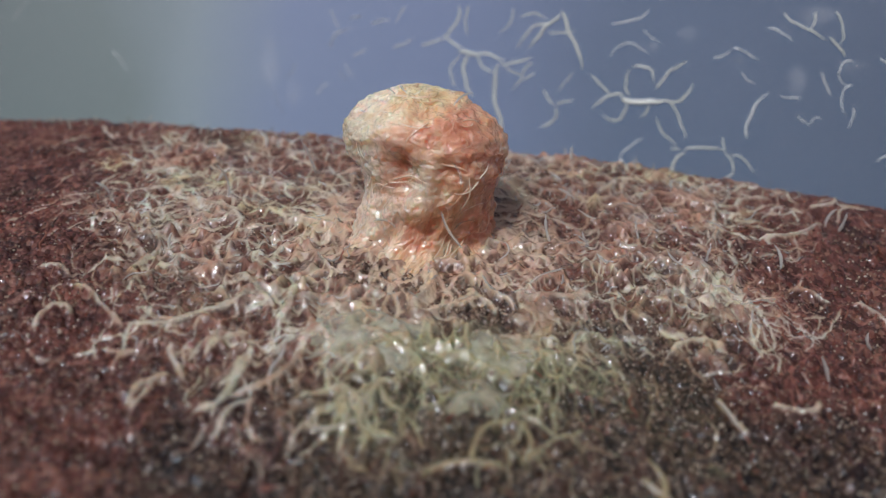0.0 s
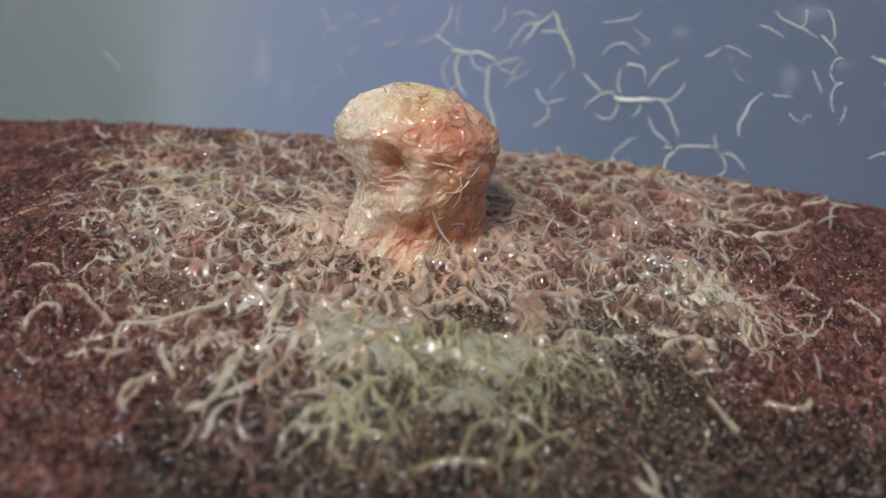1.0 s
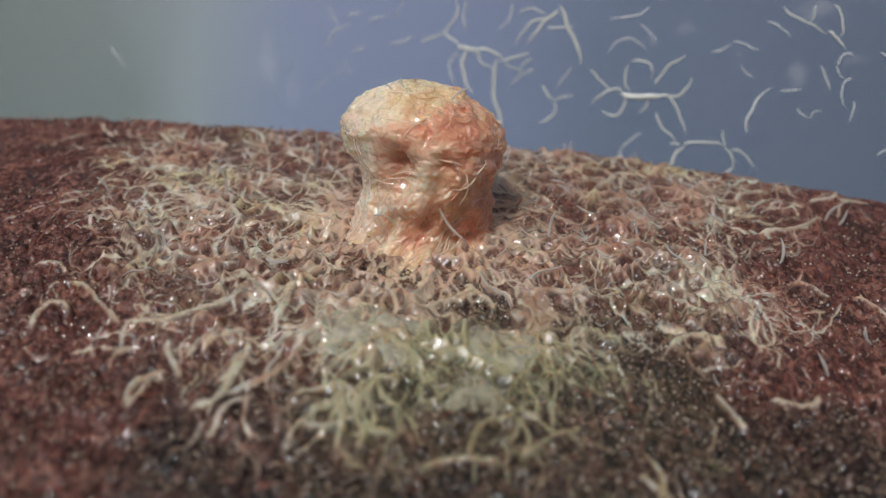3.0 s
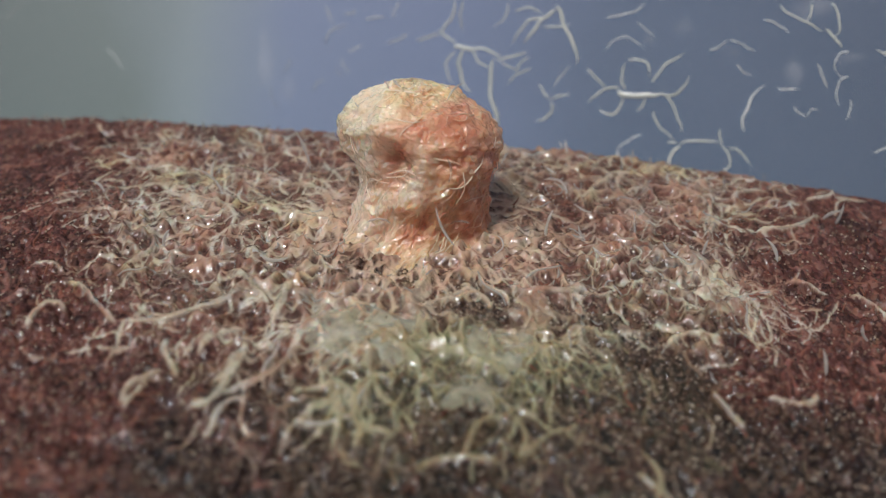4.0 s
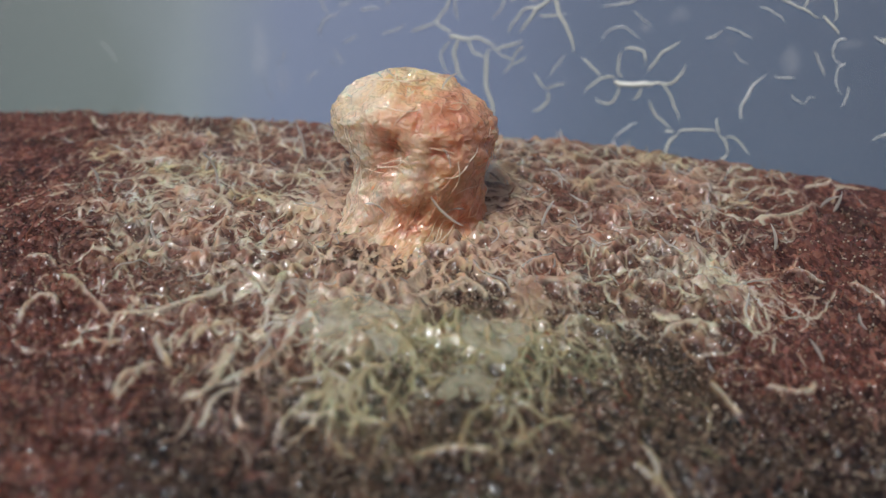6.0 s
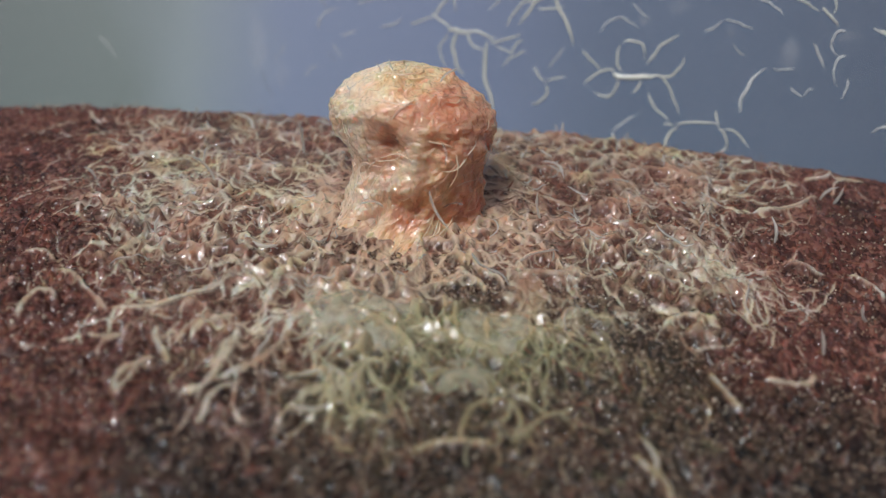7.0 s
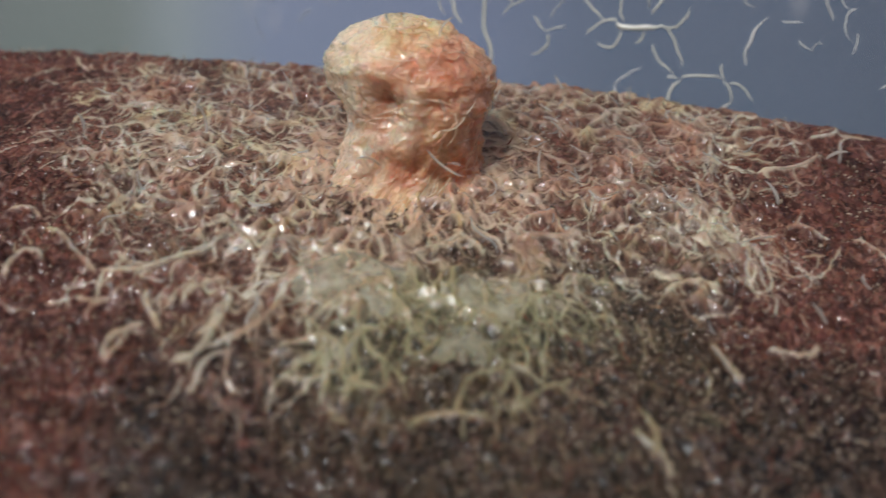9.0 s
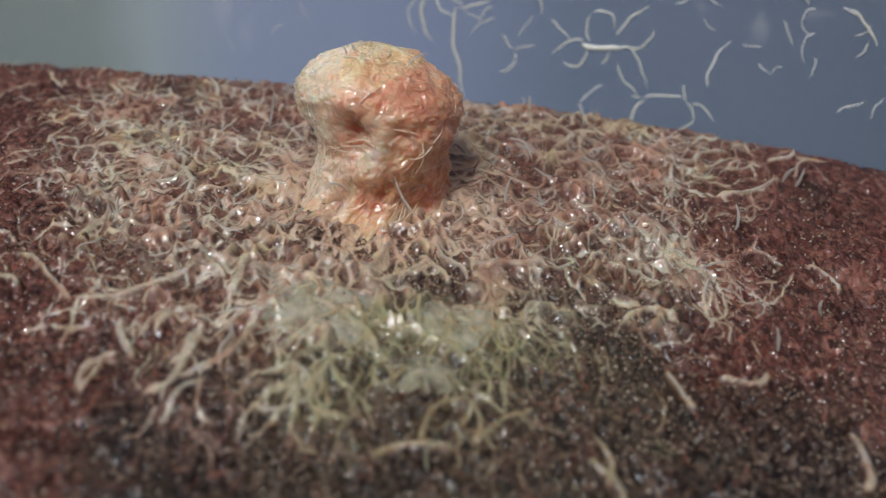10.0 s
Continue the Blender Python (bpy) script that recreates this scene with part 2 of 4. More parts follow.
def table_of(seed):
    if seed not in TABLES:
        TABLES[seed] = np.random.default_rng(seed).random((256, 256))
    return TABLES[seed]


def lattice(x, y, seed):
    """Smooth value noise, 0 to 1."""
    table = table_of(seed)
    xi, yi = np.floor(x).astype(int), np.floor(y).astype(int)
    fx, fy = x - xi, y - yi
    fx, fy = fx * fx * (3 - 2 * fx), fy * fy * (3 - 2 * fy)
    a, b = table[xi % 256, yi % 256], table[(xi + 1) % 256, yi % 256]
    c, d = table[xi % 256, (yi + 1) % 256], table[(xi + 1) % 256, (yi + 1) % 256]
    return (a * (1 - fx) + b * fx) * (1 - fy) + (c * (1 - fx) + d * fx) * fy


def fbm(x, y, size, seed, octaves=3):
    total, weight, amp = 0, 0, 1.0
    for k in range(octaves):
        total = total + amp * lattice(x / size * 2 ** k + 17.3 * k, y / size * 2 ** k - 9.1 * k, seed + k)
        weight, amp = weight + amp, amp * 0.5
    return total / weight


def cells(x, y, size, seed):
    """Distances to the nearest and second nearest of scattered points, in cell sizes."""
    jx, jy = table_of(seed + 1000), table_of(seed + 2000)
    x, y = x / size, y / size
    xi, yi = np.floor(x).astype(int), np.floor(y).astype(int)
    near, second = np.full(x.shape, 9.0), np.full(x.shape, 9.0)
    for i in (-1, 0, 1):
        for j in (-1, 0, 1):
            a, b = xi + i, yi + j
            d = np.hypot(a + jx[a % 256, b % 256] - x, b + jy[a % 256, b % 256] - y)
            second = np.minimum(second, np.maximum(near, d))
            near = np.minimum(near, d)
    return near, second


def step(x, low, high):
    t = np.clip((x - low) / (high - low), 0, 1)
    return t * t * (3 - 2 * t)


def mesh_from(name, verts, faces, mat, smooth=True, fields=None):
    me = bpy.data.meshes.new(name)
    me.from_pydata((np.asarray(verts) * MM).tolist(), [], faces if isinstance(faces, list) else faces.tolist())
    me.materials.append(mat)
    for key, values in (fields or {}).items():
        me.attributes.new(key, "FLOAT", "POINT").data.foreach_set("value", np.asarray(values, dtype=np.float32))
    if smooth:
        me.polygons.foreach_set("use_smooth", np.ones(len(me.polygons), dtype=bool))
    me.update()
    return me


def tube(path, radius, sides=7, flat=1.0):
    """A tapered tube along a path (n, 3), with radii (n): vertices and faces."""
    n = len(path)
    tan = np.gradient(path, axis=0)
    tan /= np.linalg.norm(tan, axis=1)[:, None] + 1e-9
    ref = np.array([0.0, 0.0, 1.0]) if abs(tan[:, 2]).mean() < 0.8 else np.array([1.0, 0.0, 0.0])
    side = np.cross(tan, ref)
    side /= np.linalg.norm(side, axis=1)[:, None] + 1e-9
    up = np.cross(side, tan)
    ang = np.linspace(0, 2 * np.pi, sides, endpoint=False)
    ring = side[:, None, :] * np.cos(ang)[None, :, None] + up[:, None, :] * (flat * np.sin(ang))[None, :, None]
    verts = (path[:, None, :] + ring * radius[:, None, None]).reshape(-1, 3)
    i, j = np.meshgrid(np.arange(n - 1), np.arange(sides), indexing="ij")
    k = (j + 1) % sides
    faces = np.stack([i * sides + j, i * sides + k, (i + 1) * sides + k, (i + 1) * sides + j], -1).reshape(-1, 4)
    return verts, faces


def taper(n, r, head=0.75, tail=0.2):
    s = np.linspace(0, 1, n)
    return r * np.minimum(1, np.minimum(head + (1 - head) * s / 0.15, tail + (1 - tail) * (1 - s) / 0.3)) * np.where((s == 0) | (s == 1), 0.35, 1)


def joined(parts):
    verts, faces, base = [], [], 0
    for v, f in parts:
        verts.append(v)
        faces.append(f + base)
        base += len(v)
    return np.concatenate(verts), np.concatenate(faces)


# ---- ground: a slope of rotting red flesh ----
TOWER = np.array([-0.75, 44.6])


def crest(x):
    return 52.0 - 0.11 * x + 0.004 * np.minimum(0, x) ** 2


def wall_y(x):
    return 56.9 - 0.28 * x


def slope(x, y):
    d = y - 42.0
    xs = np.clip(x, -40, 40)
    z = 0.437 - 0.0597 * xs + 0.4546 * d - 0.00263 * xs * xs + 0.00189 * xs * d - 0.003 * d * d
    z = z - 0.7 * np.maximum(0, y - crest(xs)) ** 2
    return np.maximum(z, -24.0 + 0.01 * z)


def colony(x, y):
    """How thickly worms cover the ground round the tower, 0 to 1."""
    back = np.maximum(0, y - 41.0)
    r = np.hypot((x - 0.10 * back) / (13.4 + 1.2 * step(-x, 0, 6) + 0.45 * back), np.where(y > 41.0, back / 17.0, (y - 41.0) / (7.4 + 2.4 * np.exp(-((x + 1.0) / 4.5) ** 2) + 1.3 * step(-x, 2, 8))))
    r = r + 0.38 * (fbm(x, y, 3.0, 31) - 0.5)
    return 1 - step(r - 0.016 * back, 0.50, 1.15)


def olive_at(x, y):
    r = np.hypot((x - 2.6) / 9.2, (y - 34.0) / 5.6) + 0.5 * (fbm(x, y, 2.2, 41) - 0.5)
    return 1 - step(r, 0.55, 1.05)


def brown_at(x, y):
    a = step(fbm(x, y, 3.5, 51) - 0.10 * (y - 34.0 - 2.0 * step(x, 4, 10)), 0.30, 0.62) * step(x + 2.5 * (fbm(x, y, 2.0, 53) - 0.5), -11.5, -7.0) * (1 - 0.7 * step(x, 11, 14) * step(y, 34, 37))
    b = 0.8 * grainy_at(x, y)
    return np.clip(a + b + 0.4 * step(fbm(x, y, 2.0, 57), 0.55, 0.7), 0, 1)


def grainy_at(x, y):
    """Where wet pulp grains lie open between the worms."""
    g = np.exp(-(((x + 2.0) / 2.0) ** 2 + ((y - 40.9) / 0.75) ** 2)) + np.exp(-(((x - 1.2) / 1.7) ** 2 + ((y - 39.6) / 0.9) ** 2)) + 0.4 * np.exp(-(((x - 6.0) / 3.0) ** 2 + ((y - 39.0) / 1.6) ** 2)) + 0.4 * np.exp(-(((x - 6.5) / 3.6) ** 2 + ((y - 35.6) / 2.4) ** 2))
    return np.clip(1.2 * g, 0, 1)


def relief(x, y):
    """Height over the smooth slope, how much of it is slimy web."""
    wx = x + 1.7 * (fbm(x, y, 1.7, 3) - 0.5)
    wy = y + 1.7 * (fbm(x, y, 1.7, 5) - 0.5)
    m = colony(x, y)
    g1, g2 = cells(wx, 0.8 * wy, 1.0, 12)
    net = np.exp(-((g2 - g1) / 0.26) ** 2)
    h1, h2 = cells(wx + 7, 0.85 * wy + 3, 0.52, 14)
    mesh = np.exp(-((h2 - h1) / 0.28) ** 2)
    p1, p2 = cells(x + 0.3 * wx, y, 0.27, 13)
    pulp = np.clip(1 - 1.5 * p1 ** 2, 0, 1)
    lump = fbm(x, y, 1.2, 15, 3)
    patch = (0.45 + 0.55 * step(fbm(x, y, 1.9, 61), 0.3, 0.55)) * (1 - 0.85 * grainy_at(x, y))
    keep = step(fbm(x, y, 0.9, 65), 0.25, 0.5)
    z = m * patch * (0.55 * net * keep + 0.25 * mesh) + (1 - m) * (0.2 * net * keep + 0.1 * mesh) + (0.55 - 0.3 * step(y, 44, 50)) * (lump - 0.5)
    cover = 0.95 * m * patch * np.maximum(net * (0.3 + 0.7 * keep), 0.55 * mesh) + 0.3 * (1 - m) * np.maximum(net * keep, 0.6 * mesh) * step(fbm(x, y, 1.6, 97), 0.3, 0.6)
    return z, cover, (0.15 - 0.11 * m * patch) * pulp


def smoothed(h, rounds):
    for _ in range(rounds):
        h = np.pad(h, 1, mode="edge")
        h = (h[:-2] + 2 * h[1:-1] + h[2:]) / 4
        h = (h[:, :-2] + 2 * h[:, 1:-1] + h[:, 2:]) / 4
    return h


def stamp(lines, x0, dx, nx, y0, dy, ny, reach=5):
    """Presses soft ridges along lines of (u, v, half width, height) into a grid; returns the heights and how sure they are."""
    h = np.zeros((nx, ny))
    w = np.zeros((nx, ny))
    pts = np.concatenate(lines)
    iu, iv = np.round((pts[:, 0] - x0) / dx).astype(int), np.round((pts[:, 1] - y0) / dy).astype(int)
    for a in range(-reach, reach + 1):
        for b in range(-reach, reach + 1):
            i, j = iu + a, iv + b
            ok = (i >= 0) & (i < nx) & (j >= 0) & (j < ny)
            d2 = ((x0 + i * dx - pts[:, 0]) ** 2 + (y0 + j * dy - pts[:, 1]) ** 2) / pts[:, 2] ** 2
            g = np.exp(-d2)
            np.maximum.at(h, (i[ok], j[ok]), (g * pts[:, 3])[ok])
            np.maximum.at(w, (i[ok], j[ok]), (pts[:, 4] * np.minimum(1, 1.5 * g * g))[ok])
    return h, w


def strand(rng, x, y, heading, length, turn, r, rise):
    n = max(6, int(length / 0.045))
    s = np.linspace(0, 1, n)
    a = np.radians(heading + turn * s + rng.uniform(10, 35) * np.sin(2 * np.pi * rng.uniform(0.7, 1.8) * s + rng.uniform(0, 6)))
    px, py = x + np.cumsum(np.cos(a)) * length / n, y + np.cumsum(np.sin(a)) * length / n
    end = np.minimum(1, np.minimum(s, 1 - s) * 6 + 0.25)
    bob = 0.65 + 0.35 * np.sin(2 * np.pi * rng.uniform(0.5, 1.5) * s + rng.uniform(0, 6))
    return np.stack([px, py, r * (0.5 + 0.5 * end), rise * end * bob, np.full(n, rng.uniform(0.2, 1.0) ** 0.8) * (0.4 + 0.6 * end)], -1)


def web_lines(count, density, size, length, seed, spread_deg=45):
    rng = np.random.default_rng(seed)
    lines = []
    xs, ys = rng.uniform(-25, 25, count * 30), rng.uniform(29, 57, count * 30)
    keep = rng.random(count * 30) < density(xs, ys)
    for x, y in zip(xs[keep][:count], ys[keep][:count]):
        if lines and rng.random() < 0.5:
            other = lines[rng.integers(len(lines))]
            x, y = other[rng.integers(len(other)), :2]
            if density(np.array(x), np.array(y)) < 0.12:
                continue
        away = math.degrees(math.atan2(y - 43.0, x - TOWER[0]))
        r = rng.uniform(*size)
        lines.append(strand(rng, x, y, away + rng.normal(0, spread_deg), rng.uniform(*length), rng.normal(0, 60), r, r * rng.uniform(1.0, 2.3)))
    return lines


# ---- where single worms lie: kind, tail x, y, heading, length, turn, radius ----
FRONT_WORMS = [
    ('Y', -8.1, 33.2, 38, 3.7, 65, 0.12), ('C', -7.0, 34.0, 42, 3.7, 15, 0.13), ('C', -10.1, 33.6, 101, 2.2, -90, 0.11),
    ('W', -9.4, 36.7, -90, 2.1, 53, 0.11), ('C', -11.5, 37.8, -19, 5.1, 88, 0.12), ('Y', -5.9, 37.9, 84, 2.3, -5, 0.16),
    ('W', -4.8, 34.1, 57, 3.0, -132, 0.09), ('W', -2.6, 33.6, -146, 2.2, -58, 0.08), ('Y', -2.6, 34.2, -106, 2.3, 130, 0.09),
    ('Y', -0.7, 31.2, 61, 3.3, -91, 0.1), ('Y', 0.8, 32.0, 92, 3.4, -109, 0.1), ('Y', 2.6, 32.4, 42, 2.5, -16, 0.09),
    ('C', -1.2, 39.1, 57, 2.7, 28, 0.16),
]
SIDE_WORMS = [
    ('W', 6.4, 33.1, -57, 2.1, -53, 0.08), ('W', 9.4, 36.1, -84, 1.9, 35, 0.08), ('W', 11.0, 39.1, -43, 1.3, -44, 0.09),
    ('C', 13.5, 45.9, 17, 4.1, 21, 0.085), ('W', 9.2, 42.8, 33, 1.8, 25, 0.09), ('C', 6.6, 46.8, 75, 3.0, -31, 0.13),
    ('W', 12.1, 48.0, -90, 3.1, -29, 0.1), ('C', -14.4, 37.4, 139, 2.3, -202, 0.12), ('C', 0.8, 40.4, -17, 1.9, -68, 0.1),
    ('P', 3.4, 40.3, -21, 2.4, 72, 0.19), ('C', -9.7, 35.2, -97, 1.8, -11, 0.1), ('W', 6.4, 43.5, -111, 1.8, 205, 0.09),
    ('W', 16.2, 42.0, 12, 2.0, -141, 0.09),
]
OTHER_WORMS = [
    ('C', -14.1, 40.1, -27, 4.0, -38, 0.09), ('W', 11.0, 40.7, 16, 2.8, 14, 0.07), ('W', -11.3, 42.7, -61, 4.1, 83, 0.08),
    ('C', -4.2, 35.4, 33, 3.3, 24, 0.11), ('Y', -3.2, 37.7, 5, 3.5, -85, 0.13), ('C', -11.0, 46.2, -12, 3.7, -50, 0.12),
    ('W', -7.3, 42.3, -96, 2.5, 188, 0.09), ('C', 8.1, 37.8, 52, 2.7, -81, 0.1), ('C', 11.2, 35.9, -25, 2.1, 62, 0.1),
    ('C', -6.7, 36.6, -65, 2.4, -95, 0.12), ('W', 15.2, 34.3, -46, 2.5, -101, 0.13), ('W', 6.1, 32.1, -20, 1.9, -76, 0.1),
]


def plan_worms():
    """All single worms on the ground, with their wiggle, waves, phase and lift."""
    rng = np.random.default_rng(401)
    made = [(k, x, y, heading, length, turn, r, 12, 1.2, rng.uniform(0, 6), 0.0) for k, x, y, heading, length, turn, r in FRONT_WORMS + SIDE_WORMS + OTHER_WORMS]
    while len(made) < 130:
        x, y = rng.uniform(-16, 17), rng.uniform(32, 51.5)
        p = float(colony(np.array(x), np.array(y)))
        if rng.random() > 0.08 + p or y > crest(x) - 0.3 or math.hypot(x - TOWER[0], y - TOWER[1]) < 3.6:
            continue
        k = "Y" if rng.random() < 0.8 * float(olive_at(np.array(x), np.array(y))) else ("W" if rng.random() < 0.45 else "C")
        r = rng.uniform(0.035, 0.065) if k == "W" else rng.uniform(0.05, 0.09)
        away = math.degrees(math.atan2(y - 43, x - TOWER[0]))
        lift = max(0, rng.normal(0.05, 0.3)) if k == "W" else 0.0
        made.append((k, x, y, away + rng.normal(0, 45) + 180 * (rng.random() < 0.4), rng.uniform(18, 36) * r, rng.normal(0, 80), r, 20, rng.uniform(0.7, 1.4), rng.uniform(0, 6), lift))
    return made


def line_on(x, y, heading, length, turn, wiggle, n, waves, phase):
    s = np.linspace(0, 1, n)
    a = np.radians(heading + turn * s + wiggle * np.sin(2 * np.pi * waves * s + phase))
    px = x + np.concatenate([[0], np.cumsum(np.cos(a[:-1]))]) * length / (n - 1)
    py = y + np.concatenate([[0], np.cumsum(np.sin(a[:-1]))]) * length / (n - 1)
    return px, py


def bed_lines(plan):
    """The slime that each worm lies in."""
    lines = []
    for k, x, y, heading, length, turn, r, wiggle, waves, phase, lift in plan:
        n = max(12, int(length / 0.045))
        px, py = line_on(x, y, heading, length, turn, wiggle, n, waves, phase)
        s = np.linspace(0, 1, n)
        end = np.minimum(1, np.minimum(s, 1 - s) * 6 + 0.25)
        lines.append(np.stack([px, py, (1.5 * r + 0.02) * (0.5 + 0.5 * end), (0.75 * r + 0.02) * end, 0.75 * end], -1))
    return lines


def spread(parts):
    return np.concatenate([np.linspace(a, b, n, endpoint=False) for a, b, n in parts])


GX = spread([(-120, -40, 12), (-40, -26, 40), (-26, 26, 920), (26, 40, 40), (40, 121, 13)])
GY = spread([(-60, 15, 10), (15, 28, 40), (28, 57.5, 520), (57.5, 66, 10)])


def build_ground():
    x, y = np.meshgrid(GX, GY, indexing="ij")
    z, cover, pulp = relief(x, y)
    i0, j0 = int(np.searchsorted(GX, -26.0)), int(np.searchsorted(GY, 28.0))
    box = (slice(i0, i0 + 920), slice(j0, j0 + 520))
    grid = (-26.0, 52 / 920, 920, 28.0, 29.5 / 520, 520)

    def patchy(a, b):
        return colony(a, b) * (0.4 + 0.6 * step(fbm(a, b, 1.9, 61), 0.36, 0.6)) * (1 - 0.85 * grainy_at(a, b))

    def bare(a, b):
        return np.clip(1 - 0.9 * colony(a, b), 0, 1) * step(fbm(a, b, 2.0, 63), 0.3, 0.6) * (0.25 + 0.75 * step(b, 33, 38))

    thick, w1 = stamp(web_lines(620, lambda a, b: patchy(a, b) * (0.75 + 0.25 * step(-a - 0.8 * (b - 38), -2, 6)) * (1 - 0.3 * olive_at(a, b)) * step(b - 0.25 * np.minimum(4, np.abs(a - 1)), 32.0, 34.5), (0.08, 0.135), (1.2, 3.6), 501), *grid, reach=7)
    thin, w2 = stamp(web_lines(1900, patchy, (0.055, 0.09), (0.9, 2.8), 503, 50), *grid, reach=4)
    fuzz, w3 = stamp(web_lines(1100, bare, (0.08, 0.12), (0.4, 1.3), 505, 80), *grid, reach=4)
    rng = np.random.default_rng(509)
    spokes = []
    for k in range(130):
        a = rng.uniform(0, 360)
        r = rng.uniform(2.3, 4.0)
        size = rng.uniform(0.09, 0.17)
        spokes.append(strand(rng, TOWER[0] + r * math.cos(radians(a)), TOWER[1] + 0.9 * r * math.sin(radians(a)), a + rng.normal(0, 22), rng.uniform(1.4, 3.4), rng.normal(0, 40), size, size * rng.uniform(0.8, 1.7)))
    foot, w5 = stamp(spokes, *grid, reach=7)
    thick, w1 = np.maximum(thick, foot), np.maximum(w1, w5)
    hold = np.maximum(w1, 0.8 * w2)
    z[box] = z[box] * (1 - 0.85 * hold) + 1.3 * np.maximum(thick, 0.3 * thick + thin) + fuzz * 0.55
    z[box] = smoothed(z[box], 2)
    z[box] = z[box] * (1 - 0.45 * step(y[box], 42.5, 48))
    heap = np.exp(-(((x - 2.4) / 2.0) ** 2 + ((y - 47.2) / 2.2) ** 2))
    z = z + (0.5 - 0.3 * step(y, 45, 51)) * (fbm(x, y, 4.5, 81) - 0.5) - 0.35 + 0.5 * heap
    cover = np.maximum(cover, 0.8 * heap * step(fbm(x, y, 0.8, 87), 0.25, 0.5))
    bed, w4 = stamp(bed_lines(WORMS), *grid, reach=6)
    z[box] = np.maximum(z[box], z[box] * (1 - w4) + bed * 1.2)
    z[box] = smoothed(z[box], 1)
    w1 = np.maximum(w1, w4)
    pulp[box] = pulp[box] * (1 - 0.3 * step(y[box], 43, 48)) * (1 - 0.8 * np.maximum(w1, w2))
    z = z + pulp
    film = np.clip(0.8 * np.exp(-(((x + 2.6) / 2.2) ** 2 + ((y - 37.3) / 1.2) ** 2)) + 1.2 * np.exp(-(((x - 1.9) / 1.7) ** 2 + ((y - 37.1) / 0.8) ** 2)), 0, 1)
    cover[box] = np.clip(np.maximum(cover[box], np.maximum(np.maximum(w1, 0.8 * w2), 0.7 * w3)), 0, 1)
    pale = np.zeros_like(cover)
    pale[box] = step(np.maximum(w1, 0.8 * w2), 0.15, 0.7)
    pale = np.maximum(pale, 0.5 * step(colony(x, y), 0.45, 0.95) * step(fbm(x, y, 2.4, 99), 0.3, 0.6))
    cover = cover * (0.7 + 0.3 * step(fbm(x, y, 1.0, 95), 0.3, 0.6))
    cover = np.clip(cover + 0.3 * film, 0, 1)
    behind = np.exp(-(((x - 6.0) / 4.0) ** 2 + ((y - 47.0) / 3.5) ** 2))
    pale, cover = pale * (1 - 0.75 * behind), cover * (1 - 0.25 * behind)
    cover = 0.3 * cover + 0.7 * step(cover, 0.15, 0.75)
    cover = np.maximum(cover, 0.1 * colony(x, y) * (1 - grainy_at(x, y)))
    near = (1 - step(np.abs(x), 30, 40)) * step(y, 18, 26)
    z = slope(x, y) + z * near
    i, j = np.meshgrid(np.arange(len(GX) - 1), np.arange(len(GY) - 1), indexing="ij")
    n = len(GY)
    faces = np.stack([i * n + j, (i + 1) * n + j, (i + 1) * n + j + 1, i * n + j + 1], -1).reshape(-1, 4)
    me = mesh_from("ground", np.stack([x, y, z], -1).reshape(-1, 3), faces, FLESH,
                   fields={"slime": cover.ravel(), "strand": pale.ravel(), "olive": np.maximum(olive_at(x, y), 0.6 * heap).ravel(), "brown": brown_at(x, y).ravel(),
                           "rust": (np.clip(1.15 - 1.5 * colony(x, y), 0, 0.9) * (1 - 0.8 * pale)).ravel(),
                           "peach": np.clip(1.5 - np.hypot(x - TOWER[0], y - TOWER[1] + 0.5) / 4.3, 0, 0.9).ravel()})
    tagged(new("ground", me), "wet rotting red fruit flesh overgrown by a slimy web of worms", "fruit flesh", kind="structure")
    return z, cover


WORMS = plan_worms()
HEIGHT, COVER = build_ground()


def top(x, y):
    """Height of the built ground."""
    i = np.clip(np.searchsorted(GX, x) - 1, 0, len(GX) - 2)
    j = np.clip(np.searchsorted(GY, y) - 1, 0, len(GY) - 2)
    fx, fy = (x - GX[i]) / (GX[i + 1] - GX[i]), (y - GY[j]) / (GY[j + 1] - GY[j])
    a = HEIGHT[i, j] * (1 - fx) + HEIGHT[i + 1, j] * fx
    b = HEIGHT[i, j + 1] * (1 - fx) + HEIGHT[i + 1, j + 1] * fx
    return a * (1 - fy) + b * fy


def box_mesh(name, x0, x1, y0, y1, z0, z1, mat):
    v = [(x, y, z) for x in (x0, x1) for y in (y0, y1) for z in (z0, z1)]
    f = [(0, 1, 3, 2), (4, 6, 7, 5), (0, 4, 5, 1), (2, 3, 7, 6), (0, 2, 6, 4), (1, 5, 7, 3)]
    return mesh_from(name, v, f, mat, smooth=False)


tagged(new("floor", box_mesh("floor", -420, 420, -420, 95, -40, -25.2, table_material())), "plain grey table top under the fruit", "table top", kind="structure")
wall = tagged(new("wall_back", box_mesh("wall_back", -120, 120, 0.0, 1.2, -25.1, 60, pane_material())), "clear plastic wall of the box with worms on it", "plastic wall", kind="structure")
wall.matrix_world = pose(0, 0.0569, 0, 0, 0, -math.degrees(math.atan(0.28)))
wall.visible_shadow = False
# three sides out of view, added to keep horizon sky light off the ground
SIDE = side_material()
tagged(new("wall_left", box_mesh("wall_left", -82, -80, -70, 79, -25.1, 60, SIDE)), "unseen pale grey plastic side, added to block low sky light", "plastic wall", kind="structure")
tagged(new("wall_right", box_mesh("wall_right", 80, 82, -70, 34, -25.1, 60, SIDE)), "unseen pale grey plastic side, added to block low sky light", "plastic wall", kind="structure")
